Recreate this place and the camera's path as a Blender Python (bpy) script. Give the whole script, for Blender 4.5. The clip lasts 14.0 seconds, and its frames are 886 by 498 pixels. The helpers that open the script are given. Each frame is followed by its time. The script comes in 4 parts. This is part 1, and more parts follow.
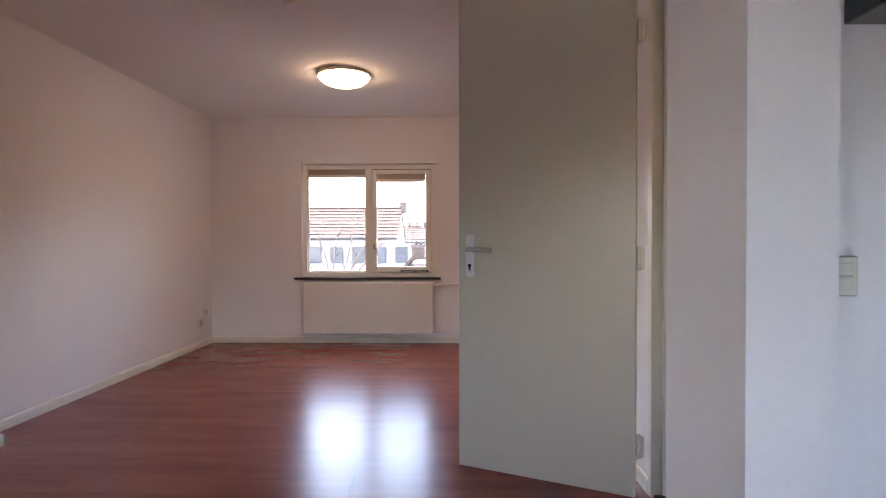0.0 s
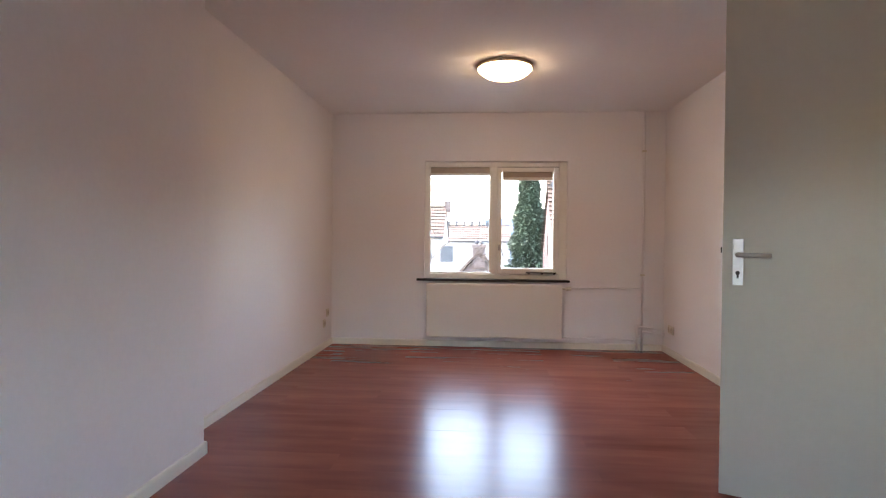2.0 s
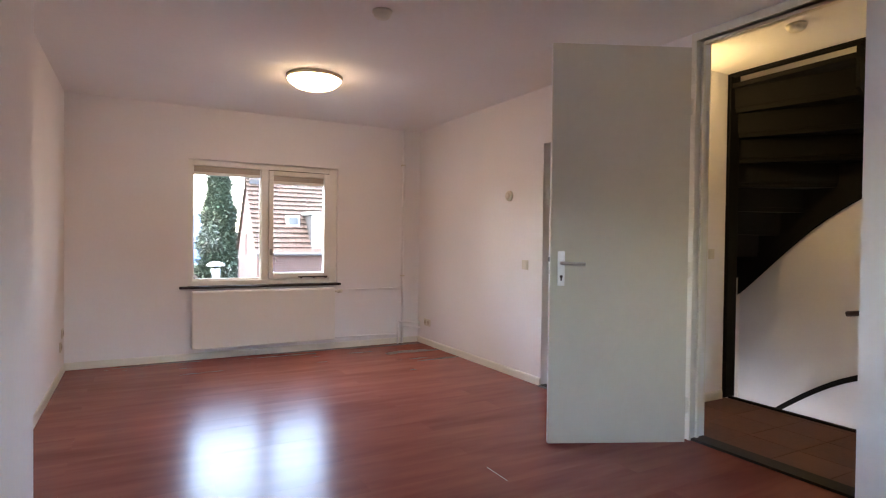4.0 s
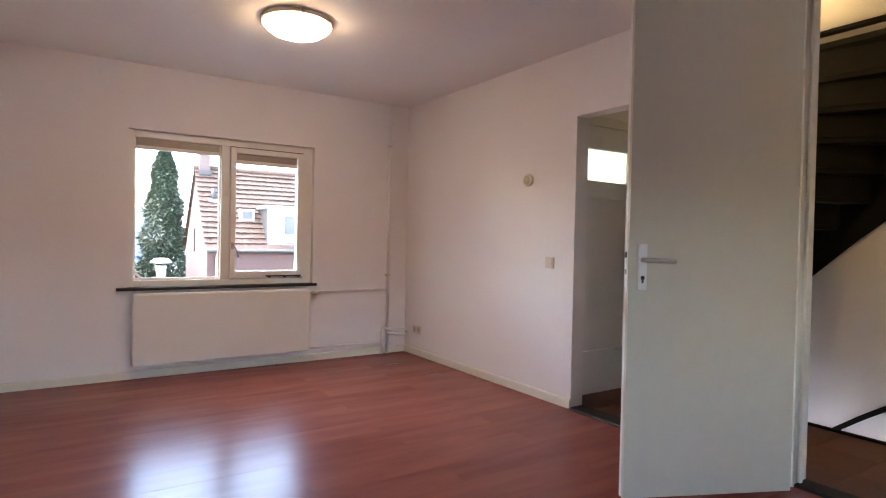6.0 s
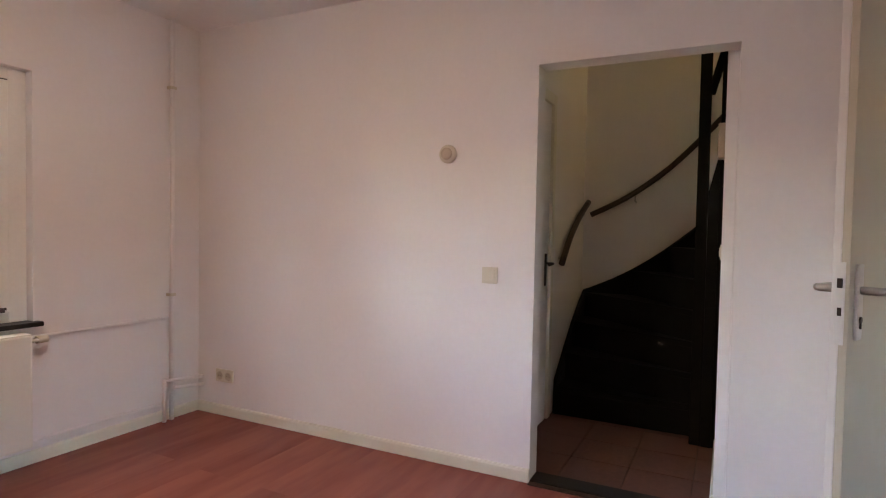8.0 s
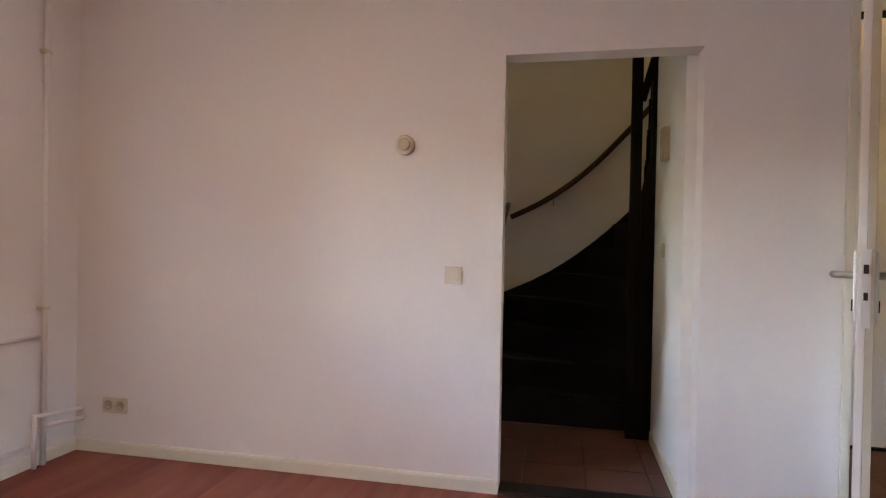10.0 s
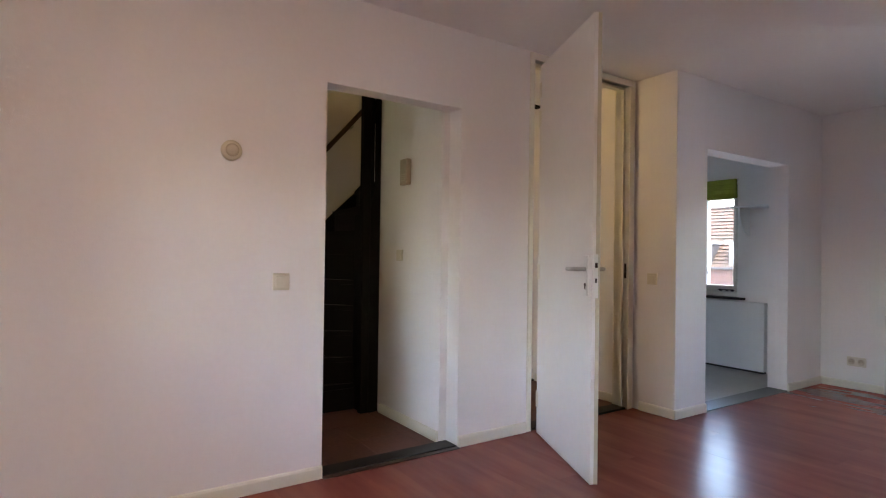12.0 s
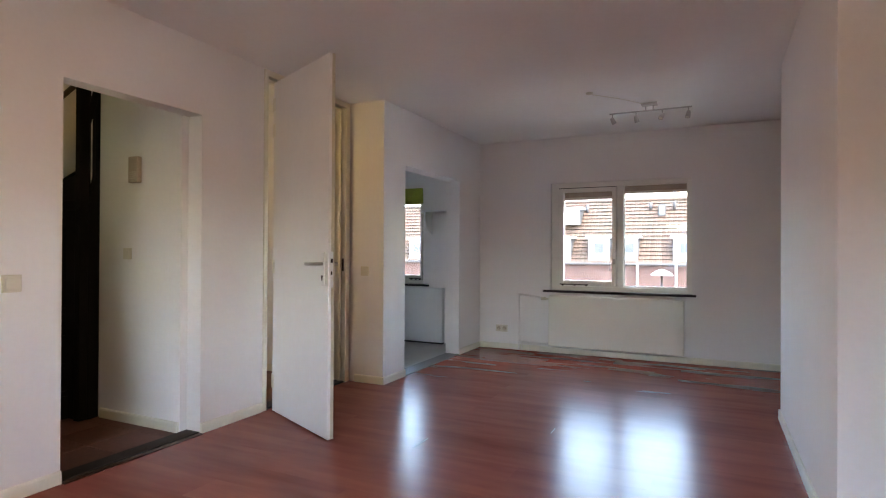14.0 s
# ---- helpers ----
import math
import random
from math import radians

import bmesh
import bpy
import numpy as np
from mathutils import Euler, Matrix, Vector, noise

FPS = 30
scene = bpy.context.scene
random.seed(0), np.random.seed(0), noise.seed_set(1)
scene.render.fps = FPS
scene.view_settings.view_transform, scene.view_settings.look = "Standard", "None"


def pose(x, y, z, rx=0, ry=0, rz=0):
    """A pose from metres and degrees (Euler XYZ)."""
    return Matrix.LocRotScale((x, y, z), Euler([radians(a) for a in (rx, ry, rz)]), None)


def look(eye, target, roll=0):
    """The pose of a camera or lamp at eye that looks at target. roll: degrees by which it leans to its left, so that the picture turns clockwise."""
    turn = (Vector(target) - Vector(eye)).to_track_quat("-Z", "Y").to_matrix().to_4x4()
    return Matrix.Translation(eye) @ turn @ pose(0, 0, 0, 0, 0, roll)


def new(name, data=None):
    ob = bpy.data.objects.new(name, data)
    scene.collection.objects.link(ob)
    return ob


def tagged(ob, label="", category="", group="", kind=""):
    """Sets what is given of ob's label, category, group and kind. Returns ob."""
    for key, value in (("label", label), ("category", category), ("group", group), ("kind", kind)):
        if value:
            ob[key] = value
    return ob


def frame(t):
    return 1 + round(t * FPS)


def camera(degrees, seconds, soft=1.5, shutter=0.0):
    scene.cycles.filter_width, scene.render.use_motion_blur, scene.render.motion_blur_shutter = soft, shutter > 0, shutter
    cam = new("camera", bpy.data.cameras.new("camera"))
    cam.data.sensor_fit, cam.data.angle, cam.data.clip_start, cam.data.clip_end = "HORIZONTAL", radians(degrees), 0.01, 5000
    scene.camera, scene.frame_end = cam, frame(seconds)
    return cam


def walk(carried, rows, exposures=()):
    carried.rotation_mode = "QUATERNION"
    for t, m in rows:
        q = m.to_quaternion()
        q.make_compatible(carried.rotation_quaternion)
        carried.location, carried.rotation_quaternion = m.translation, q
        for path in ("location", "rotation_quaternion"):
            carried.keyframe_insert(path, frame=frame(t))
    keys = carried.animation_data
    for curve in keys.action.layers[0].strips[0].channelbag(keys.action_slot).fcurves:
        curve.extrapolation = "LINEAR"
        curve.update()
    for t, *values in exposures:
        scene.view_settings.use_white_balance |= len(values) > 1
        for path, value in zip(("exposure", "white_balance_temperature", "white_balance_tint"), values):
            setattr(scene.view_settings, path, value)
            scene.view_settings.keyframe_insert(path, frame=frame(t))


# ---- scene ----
cam = camera(76.4, 14.0, soft=1.15)
PATH = [
    (0, (-0.795, -6.041, 1.095), (-0.837, -4.042, 1.067), -0.1),
    (0.5, (-0.844, -6.067, 1.144), (-1.084, -4.082, 1.099), 0.3),
    (1, (-0.993, -6.02, 1.088), (-1.301, -4.044, 1.057), 0.2),
    (1.5, (-1.351, -5.886, 1.092), (-1.624, -3.905, 1.059), 0.4),
    (2, (-1.799, -5.857, 1.108), (-1.952, -3.863, 1.076), 0.5),
    (2.5, (-2.222, -5.833, 1.106), (-2.121, -3.836, 1.076), 0.4),
    (3, (-2.553, -5.79, 1.128), (-2.102, -3.842, 1.105), 0.8),
    (3.5, (-2.785, -5.867, 1.157), (-2.005, -4.026, 1.138), 0.8),
    (4, (-2.858, -5.876, 1.18), (-1.907, -4.117, 1.148), 0.7),
    (6.5, (-2.707, -4.4, 1.119), (-1.534, -2.781, 1.075), 1.1),
    (7, (-2.617, -3.833, 1.173), (-1.275, -2.351, 1.108), 0.8),
    (7.5, (-2.607, -3.422, 1.149), (-1.025, -2.198, 1.116), 1.2),
    (8, (-2.526, -3.047, 1.191), (-0.743, -2.143, 1.126), 1.1),
    (8.5, (-2.481, -2.805, 1.208), (-0.598, -2.131, 1.151), 0.7),
    (11, (-2.563, -1.975, 1.077), (-0.564, -2.018, 1.099), 1.3),
    (11.5, (-2.609, -1.497, 1.077), (-0.692, -2.066, 1.123), 0.6),
    (12, (-2.633, -1.165, 1.119), (-0.969, -2.276, 1.138), 0.8),
    (12.5, (-2.756, -0.892, 1.119), (-1.383, -2.346, 1.154), 0.5),
    (13, (-2.836, -0.663, 1.122), (-1.746, -2.34, 1.151), 0.3),
    (13.5, (-2.848, -0.592, 1.109), (-1.909, -2.358, 1.13), 0.1),
    (14, (-2.818, -0.575, 1.13), (-1.951, -2.378, 1.141), 0.3),
]
EXPOSURES = [(0.0, 4.88, 7500, 21), (2.0, 5.02, 7450, 14), (3.0, 5.1, 7350, 12), (4.0, 5.25, 7250, 14), (6.5, 5.2, 7200, 16), (8.5, 5.28, 7200, 14), (11.5, 5.12, 7200, 14), (14.0, 5.18, 7450, 10)]
walk(cam, [(t, look(eye, target, roll)) for t, eye, target, roll in PATH], EXPOSURES)

# ---- world and light ----
world = bpy.data.worlds.new("overcast_sky")
scene.world = world
world.use_nodes = True
wn = world.node_tree.nodes
wl = world.node_tree.links
sky = wn.new("ShaderNodeTexSky")
sky.sky_type = "NISHITA"
sky.sun_disc = False
sky.sun_elevation = radians(62)
sky.sun_rotation = radians(288)
sky.air_density, sky.dust_density, sky.ozone_density = 1.0, 1.5, 1.5
wn["Background"].inputs["Strength"].default_value = 0.175
wl.new(sky.outputs["Color"], wn["Background"].inputs["Color"])

sun_data = bpy.data.lights.new("sun", "SUN")
sun_data.energy = 0.46
sun_data.angle = radians(100)
sun_data.color = (1.0, 0.96, 0.9)
sun = new("sun", sun_data)
sun.matrix_world = look((-30 * 0.45, 30 * 0.15, 30 * 0.88), (0, 0, 0))


# ---- materials ----
def material(name, color, rough=0.6, metal=0.0, vary=0.06, scale=3.0, fine=60.0, bump=0.1, bump_scale=120.0, spec=0.5,
             stretch=(1, 1, 1), dark=None, per_piece=0.0, detail=4):
    """A surface with broad and fine variation of colour, and fine relief."""
    m = bpy.data.materials.new(name)
    m.use_nodes = True
    n, l = m.node_tree.nodes, m.node_tree.links
    b = n["Principled BSDF"]
    b.inputs["Metallic"].default_value = metal
    b.inputs["Specular IOR Level"].default_value = spec
    co = n.new("ShaderNodeTexCoord")
    mp = n.new("ShaderNodeMapping")
    mp.inputs["Scale"].default_value = stretch
    l.new(co.outputs["Object"], mp.inputs["Vector"])
    big, small = n.new("ShaderNodeTexNoise"), n.new("ShaderNodeTexNoise")
    big.inputs["Scale"].default_value, small.inputs["Scale"].default_value = scale, fine
    big.inputs["Detail"].default_value, small.inputs["Detail"].default_value = detail, detail + 1
    vec = mp.outputs["Vector"]
    info = n.new("ShaderNodeObjectInfo")
    if per_piece:
        off = n.new("ShaderNodeVectorMath")
        off.operation = "MULTIPLY_ADD"
        mul = n.new("ShaderNodeVectorMath")
        mul.operation = "SCALE"
        mul.inputs[0].default_value = (37, 53, 71)
        l.new(info.outputs["Random"], mul.inputs["Scale"])
        off.inputs[1].default_value = (1, 1, 1)
        l.new(vec, off.inputs[0])
        l.new(mul.outputs["Vector"], off.inputs[2])
        vec = off.outputs["Vector"]
    for t in (big, small):
        l.new(vec, t.inputs["Vector"])
    mixed = n.new("ShaderNodeMath")
    mixed.operation = "MULTIPLY_ADD"
    l.new(big.outputs["Fac"], mixed.inputs[0])
    mixed.inputs[1].default_value = 0.6
    sm = n.new("ShaderNodeMath")
    sm.operation = "MULTIPLY"
    sm.inputs[1].default_value = 0.4
    l.new(small.outputs["Fac"], sm.inputs[0])
    l.new(sm.outputs[0], mixed.inputs[2])
    fac = mixed.outputs[0]
    if per_piece:
        pp = n.new("ShaderNodeMath")
        pp.operation = "MULTIPLY_ADD"
        l.new(info.outputs["Random"], pp.inputs[0])
        pp.inputs[1].default_value = per_piece
        l.new(fac, pp.inputs[2])
        fac = pp.outputs[0]
    ramp = n.new("ShaderNodeValToRGB")
    lo = dark if dark else tuple(max(0.0, c * (1 - vary * 2)) for c in color)
    hi = color if dark else tuple(min(1.0, c * (1 + vary)) for c in color)
    ramp.color_ramp.elements[0].position, ramp.color_ramp.elements[1].position = 0.3, 0.7
    ramp.color_ramp.elements[0].color = (*lo, 1)
    ramp.color_ramp.elements[1].color = (*hi, 1)
    l.new(fac, ramp.inputs["Fac"])
    l.new(ramp.outputs["Color"], b.inputs["Base Color"])
    rg = n.new("ShaderNodeMapRange")
    rg.inputs["To Min"].default_value, rg.inputs["To Max"].default_value = rough * 0.85, min(1.0, rough * 1.15)
    l.new(big.outputs["Fac"], rg.inputs["Value"])
    l.new(rg.outputs["Result"], b.inputs["Roughness"])
    if bump:
        bt = n.new("ShaderNodeTexNoise")
        bt.inputs["Scale"].default_value = bump_scale
        bt.inputs["Detail"].default_value = 3
        l.new(vec, bt.inputs["Vector"])
        bp = n.new("ShaderNodeBump")
        bp.inputs["Strength"].default_value = bump
        bp.inputs["Distance"].default_value = 0.002
        l.new(bt.outputs["Fac"], bp.inputs["Height"])
        l.new(bp.outputs["Normal"], b.inputs["Normal"])
    return m


def glass_material(name, tint=(1, 1, 1), rough=0.0, frosted=False):
    m = bpy.data.materials.new(name)
    m.use_nodes = True
    n, l = m.node_tree.nodes, m.node_tree.links
    for x in list(n):
        if x.type == "BSDF_PRINCIPLED":
            n.remove(x)
    out = [x for x in n if x.type == "OUTPUT_MATERIAL"][0]
    if frosted:
        tr = n.new("ShaderNodeBsdfTranslucent")
        tr.inputs["Color"].default_value = (*tint, 1)
    else:
        tr = n.new("ShaderNodeBsdfTransparent")
        tr.inputs["Color"].default_value = (*tint, 1)
    gl = n.new("ShaderNodeBsdfGlossy")
    gl.inputs["Roughness"].default_value = rough
    fr = n.new("ShaderNodeFresnel")
    fr.inputs["IOR"].default_value = 1.45
    mix = n.new("ShaderNodeMixShader")
    l.new(fr.outputs[0], mix.inputs["Fac"])
    l.new(tr.outputs[0], mix.inputs[1])
    l.new(gl.outputs[0], mix.inputs[2])
    l.new(mix.outputs[0], out.inputs["Surface"])
    return m


def glow_material(name, color, strength):
    m = bpy.data.materials.new(name)
    m.use_nodes = True
    b = m.node_tree.nodes["Principled BSDF"]
    b.inputs["Base Color"].default_value = (0.85, 0.82, 0.75, 1)
    b.inputs["Roughness"].default_value = 0.3
    b.inputs["Emission Color"].default_value = (*color, 1)
    b.inputs["Emission Strength"].default_value = strength
    return m


WALL = material("wall_paint", (0.83, 0.80, 0.79), 0.75, vary=0.02, scale=1.5, fine=40, bump=0.35, bump_scale=160)
CEIL = material("ceiling_paint", (0.85, 0.83, 0.81), 0.85, vary=0.02, scale=1.2, fine=30, bump=0.25, bump_scale=110)
TRIM = material("trim_gloss", (0.76, 0.725, 0.63), 0.35, vary=0.03, scale=2, bump=0.05)
FRAME = material("window_paint", (0.84, 0.82, 0.77), 0.35, vary=0.03, scale=2, bump=0.05)
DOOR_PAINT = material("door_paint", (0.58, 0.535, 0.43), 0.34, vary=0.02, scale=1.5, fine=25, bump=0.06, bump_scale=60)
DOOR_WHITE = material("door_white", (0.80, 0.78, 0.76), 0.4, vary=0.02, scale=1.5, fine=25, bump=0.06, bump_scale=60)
LAMINATE = material("red_laminate", (0.255, 0.076, 0.055), 0.25, spec=0.2, detail=1, vary=0.2, scale=1.5, fine=5, bump=0.0, bump_scale=9,
                    stretch=(0.7, 4, 4), dark=(0.172, 0.046, 0.035), per_piece=0.12)
PALE_JOINT = material("pale_bare_core", (0.45, 0.34, 0.28), 0.6, vary=0.1, scale=20, bump=0.1)
UNDERLAY = material("dark_joint", (0.06, 0.02, 0.015), 0.8, bump=0)
BLACK_WOOD = material("black_stained_wood", (0.007, 0.006, 0.005), 0.8, spec=0.2, vary=0.3, scale=4, stretch=(6, 1, 6), bump=0.1)
BROWN_WOOD = material("brown_rail", (0.05, 0.02, 0.012), 0.35, vary=0.3, scale=6, bump=0.05)
SLATE = material("dark_sill_stone", (0.024, 0.021, 0.021), 0.5, spec=0.2, vary=0.25, scale=12, bump=0.1)
BROWN_VINYL = material("brown_hall_vinyl", (0.085, 0.042, 0.028), 0.6, vary=0.2, scale=5, fine=40, bump=0.1)
BROWN_TILE = material("brown_floor_tile", (0.13, 0.056, 0.041), 0.6, vary=0.2, scale=5, fine=40, bump=0.1, per_piece=0.3)
GREY_VINYL = material("grey_kitchen_vinyl", (0.42, 0.42, 0.40), 0.4, vary=0.1, scale=4, fine=50, bump=0.1)
GREY_STRIP = material("grey_strip", (0.10, 0.105, 0.11), 0.4, vary=0.1, scale=5, bump=0.05)
RADIATOR = material("radiator_enamel", (0.78, 0.75, 0.68), 0.4, vary=0.02, scale=2, bump=0.03)
PIPE = material("painted_pipe", (0.84, 0.81, 0.80), 0.5, vary=0.03, bump=0.05)
PLASTIC = material("white_plastic", (0.69, 0.64, 0.53), 0.3, vary=0.02, bump=0.02)
BEIGE = material("beige_plastic", (0.55, 0.47, 0.36), 0.45, vary=0.05, bump=0.02)
CHIME = material("aged_tan_plastic", (0.46, 0.37, 0.29), 0.45, vary=0.06, bump=0.02)
GRILLE = material("beige_aluminium", (0.50, 0.42, 0.35), 0.45, metal=0.2, vary=0.08, bump=0.03)
STEEL = material("satin_steel", (0.48, 0.46, 0.43), 0.3, metal=0.9, vary=0.06, bump=0.03)
ALU = material("silver_handle", (0.78, 0.77, 0.75), 0.35, metal=0.6, vary=0.04, bump=0.02)
DARK_METAL = material("dark_metal", (0.05, 0.04, 0.035), 0.4, metal=0.7, vary=0.2, bump=0.05)
GREEN_CLOTH = material("green_cloth", (0.30, 0.33, 0.04), 0.85, vary=0.15, scale=8, fine=200, bump=0.3, bump_scale=400)
GLASS = glass_material("clear_glass", (0.95, 0.955, 0.95))
FROSTED = glass_material("frosted_glass", (0.75, 0.72, 0.5), 0.3, frosted=True)
LAMP_GLOW = glow_material("lit_opal_glass", (1.0, 0.74, 0.46), 0.85)
WALL_GLOW = glow_material("lit_yellow_glass", (1.0, 0.72, 0.32), 1.1)


def brick_material(name, a, b, mortar, size=1.0):
    """Far brickwork: courses on upright walls of either direction."""
    m = bpy.data.materials.new(name)
    m.use_nodes = True
    n, l = m.node_tree.nodes, m.node_tree.links
    bs = n["Principled BSDF"]
    bs.inputs["Roughness"].default_value = 0.9
    co, sep, add, com = n.new("ShaderNodeTexCoord"), n.new("ShaderNodeSeparateXYZ"), n.new("ShaderNodeMath"), n.new("ShaderNodeCombineXYZ")
    l.new(co.outputs["Object"], sep.inputs[0])
    l.new(sep.outputs["X"], add.inputs[0])
    l.new(sep.outputs["Y"], add.inputs[1])
    l.new(add.outputs[0], com.inputs["X"])
    l.new(sep.outputs["Z"], com.inputs["Y"])
    br = n.new("ShaderNodeTexBrick")
    br.inputs["Scale"].default_value = 1.0
    br.inputs["Brick Width"].default_value, br.inputs["Row Height"].default_value = 0.22 * size, 0.062 * size
    br.inputs["Mortar Size"].default_value = 0.008 * size
    br.inputs["Color1"].default_value, br.inputs["Color2"].default_value, br.inputs["Mortar"].default_value = (*a, 1), (*b, 1), (*mortar, 1)
    l.new(com.outputs[0], br.inputs["Vector"])
    ns = n.new("ShaderNodeTexNoise")
    ns.inputs["Scale"].default_value = 1.2
    ns.inputs["Detail"].default_value = 5
    l.new(co.outputs["Object"], ns.inputs["Vector"])
    mx = n.new("ShaderNodeMix")
    mx.data_type, mx.blend_type = "RGBA", "MULTIPLY"
    mx.inputs["Factor"].default_value = 0.5
    l.new(br.outputs["Color"], mx.inputs["A"])
    l.new(ns.outputs["Fac"], mx.inputs["B"])
    l.new(mx.outputs["Result"], bs.inputs["Base Color"])
    bp = n.new("ShaderNodeBump")
    bp.inputs["Strength"].default_value = 0.6
    bp.inputs["Distance"].default_value = 0.01
    bp.invert = True
    l.new(br.outputs["Fac"], bp.inputs["Height"])
    l.new(bp.outputs["Normal"], bs.inputs["Normal"])
    return m


BRICK_FAR = brick_material("far_red_brick", (0.09, 0.036, 0.026), (0.064, 0.025, 0.019), (0.10, 0.075, 0.063))
BRICK_GREY = brick_material("far_brown_brick", (0.11, 0.068, 0.050), (0.085, 0.052, 0.040), (0.13, 0.11, 0.10))
ROOF_TILE = material("orange_roof_tile", (0.056, 0.026, 0.016), 0.8, vary=0.3, scale=1.3, fine=12, bump=0.3, bump_scale=40,
                     dark=(0.034, 0.026, 0.015))
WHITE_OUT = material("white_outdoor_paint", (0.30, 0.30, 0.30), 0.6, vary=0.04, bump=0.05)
WHITE_IN = material("white_kitchen_paint", (0.78, 0.79, 0.79), 0.5, vary=0.03, bump=0.05)
RENDERED = material("pale_render", (0.24, 0.215, 0.19), 0.85, vary=0.1, scale=0.8, bump=0.1)
LEAD = material("lead_flashing", (0.032, 0.031, 0.031), 0.7, vary=0.15, bump=0.1)
DARK_PANE = material("dark_pane", (0.05, 0.055, 0.062), 0.2, vary=0.2, scale=0.8, bump=0)
CYPRESS = material("cypress_green", (0.028, 0.05, 0.022), 0.8, vary=0.4, scale=2, fine=15, bump=0.3, dark=(0.012, 0.022, 0.010))
BARK = material("bark", (0.10, 0.075, 0.055), 0.9, vary=0.3, scale=6, bump=0.5)
BOUNCE_GROUND = material("pale_bounce_ground", (0.40, 0.385, 0.36), 0.85, vary=0.15, scale=0.8, fine=30, bump=0.3)
ROOF_WHITE = material("pale_roofing", (0.62, 0.62, 0.61), 0.7, vary=0.12, scale=0.7, fine=20, bump=0.2)
ASPHALT = material("asphalt", (0.085, 0.085, 0.085), 0.9, vary=0.2, scale=0.6, fine=40, bump=0.4)
BLUE_FACADE = material("blue_facade", (0.10, 0.15, 0.24), 0.4, vary=0.15, scale=0.3, bump=0)


# ---- building helpers ----
def box(bm, x0, x1, y0, y1, z0, z1, bevel=0.0):
    """An axis-aligned block; bevel rounds its edges."""
    r = bmesh.ops.create_cube(bm, size=1.0)
    vs = r["verts"]
    for v in vs:
        v.co = Vector(((x0 + x1) / 2 + v.co.x * (x1 - x0), (y0 + y1) / 2 + v.co.y * (y1 - y0), (z0 + z1) / 2 + v.co.z * (z1 - z0)))
    if bevel:
        es = list({e for v in vs for e in v.link_edges})
        bmesh.ops.bevel(bm, geom=es, offset=bevel, segments=2, affect="EDGES", profile=0.5)
    return bm


def tube(bm, points, radius, sides=12, taper=1.0):
    """A round bar along the points."""
    pts = [Vector(p) for p in points]
    rings = []
    n = len(pts)
    for i, p in enumerate(pts):
        d = (pts[min(i + 1, n - 1)] - pts[max(i - 1, 0)]).normalized()
        side = d.cross(Vector((0, 0, 1)))
        if side.length < 1e-3:
            side = Vector((1, 0, 0))
        side.normalize()
        up = side.cross(d)
        r = radius * (1 + (taper - 1) * i / max(1, n - 1))
        rings.append([bm.verts.new(p + (side * math.cos(a) + up * math.sin(a)) * r) for a in (2 * math.pi * k / sides for k in range(sides))])
    for a, b in zip(rings, rings[1:]):
        for k in range(sides):
            f = bm.faces.new((a[k], a[(k + 1) % sides], b[(k + 1) % sides], b[k]))
            f.smooth = True
    bm.faces.new(list(reversed(rings[0])))
    bm.faces.new(rings[-1])
    return bm


def lathe(bm, profile, sides=32, centre=(0, 0, 0)):
    """A turned body round the z axis from (radius, z) pairs."""
    rings = []
    for r, z in profile:
        if r < 1e-5:
            rings.append([bm.verts.new((centre[0], centre[1], centre[2] + z))])
        else:
            rings.append([bm.verts.new((centre[0] + r * math.cos(2 * math.pi * k / sides), centre[1] + r * math.sin(2 * math.pi * k / sides), centre[2] + z)) for k in range(sides)])
    for a, b in zip(rings, rings[1:]):
        for k in range(sides):
            j = (k + 1) % sides
            if len(a) == 1 and len(b) > 1:
                f = bm.faces.new((a[0], b[j], b[k]))
            elif len(b) == 1 and len(a) > 1:
                f = bm.faces.new((a[k], a[j], b[0]))
            else:
                f = bm.faces.new((a[k], a[j], b[j], b[k]))
            f.smooth = True
    return bm


def prism(bm, outline, z0, z1):
    """An upright prism over a plan outline."""
    low = [bm.verts.new((x, y, z0)) for x, y in outline]
    high = [bm.verts.new((x, y, z1)) for x, y in outline]
    n = len(outline)
    bm.faces.new(list(reversed(low)))
    bm.faces.new(high)
    for k in range(n):
        bm.faces.new((low[k], low[(k + 1) % n], high[(k + 1) % n], high[k]))
    return bm


def mesh_of(name, bm, mat):
    bmesh.ops.recalc_face_normals(bm, faces=bm.faces)
    me = bpy.data.meshes.new(name)
    bm.to_mesh(me)
    bm.free()
    me.materials.append(mat)
    return me


def part(name, bm, mat, parent=None, label=""):
    ob = new(name, mesh_of(name, bm, mat))
    if parent is not None:
        ob.parent = parent
    return tagged(ob, label)


def thing(name, label, category, m=None, group="", kind=""):
    ob = new(name)
    ob.empty_display_size = 0.1
    if m is not None:
        ob.matrix_basis = m
    return tagged(ob, label, category, group, kind)


def structure(name, bm, mat, label="", category="", m=None):
    ob = new(name, mesh_of(name, bm, mat))
    if m is not None:
        ob.matrix_basis = m
    return tagged(ob, label, category, kind="structure")


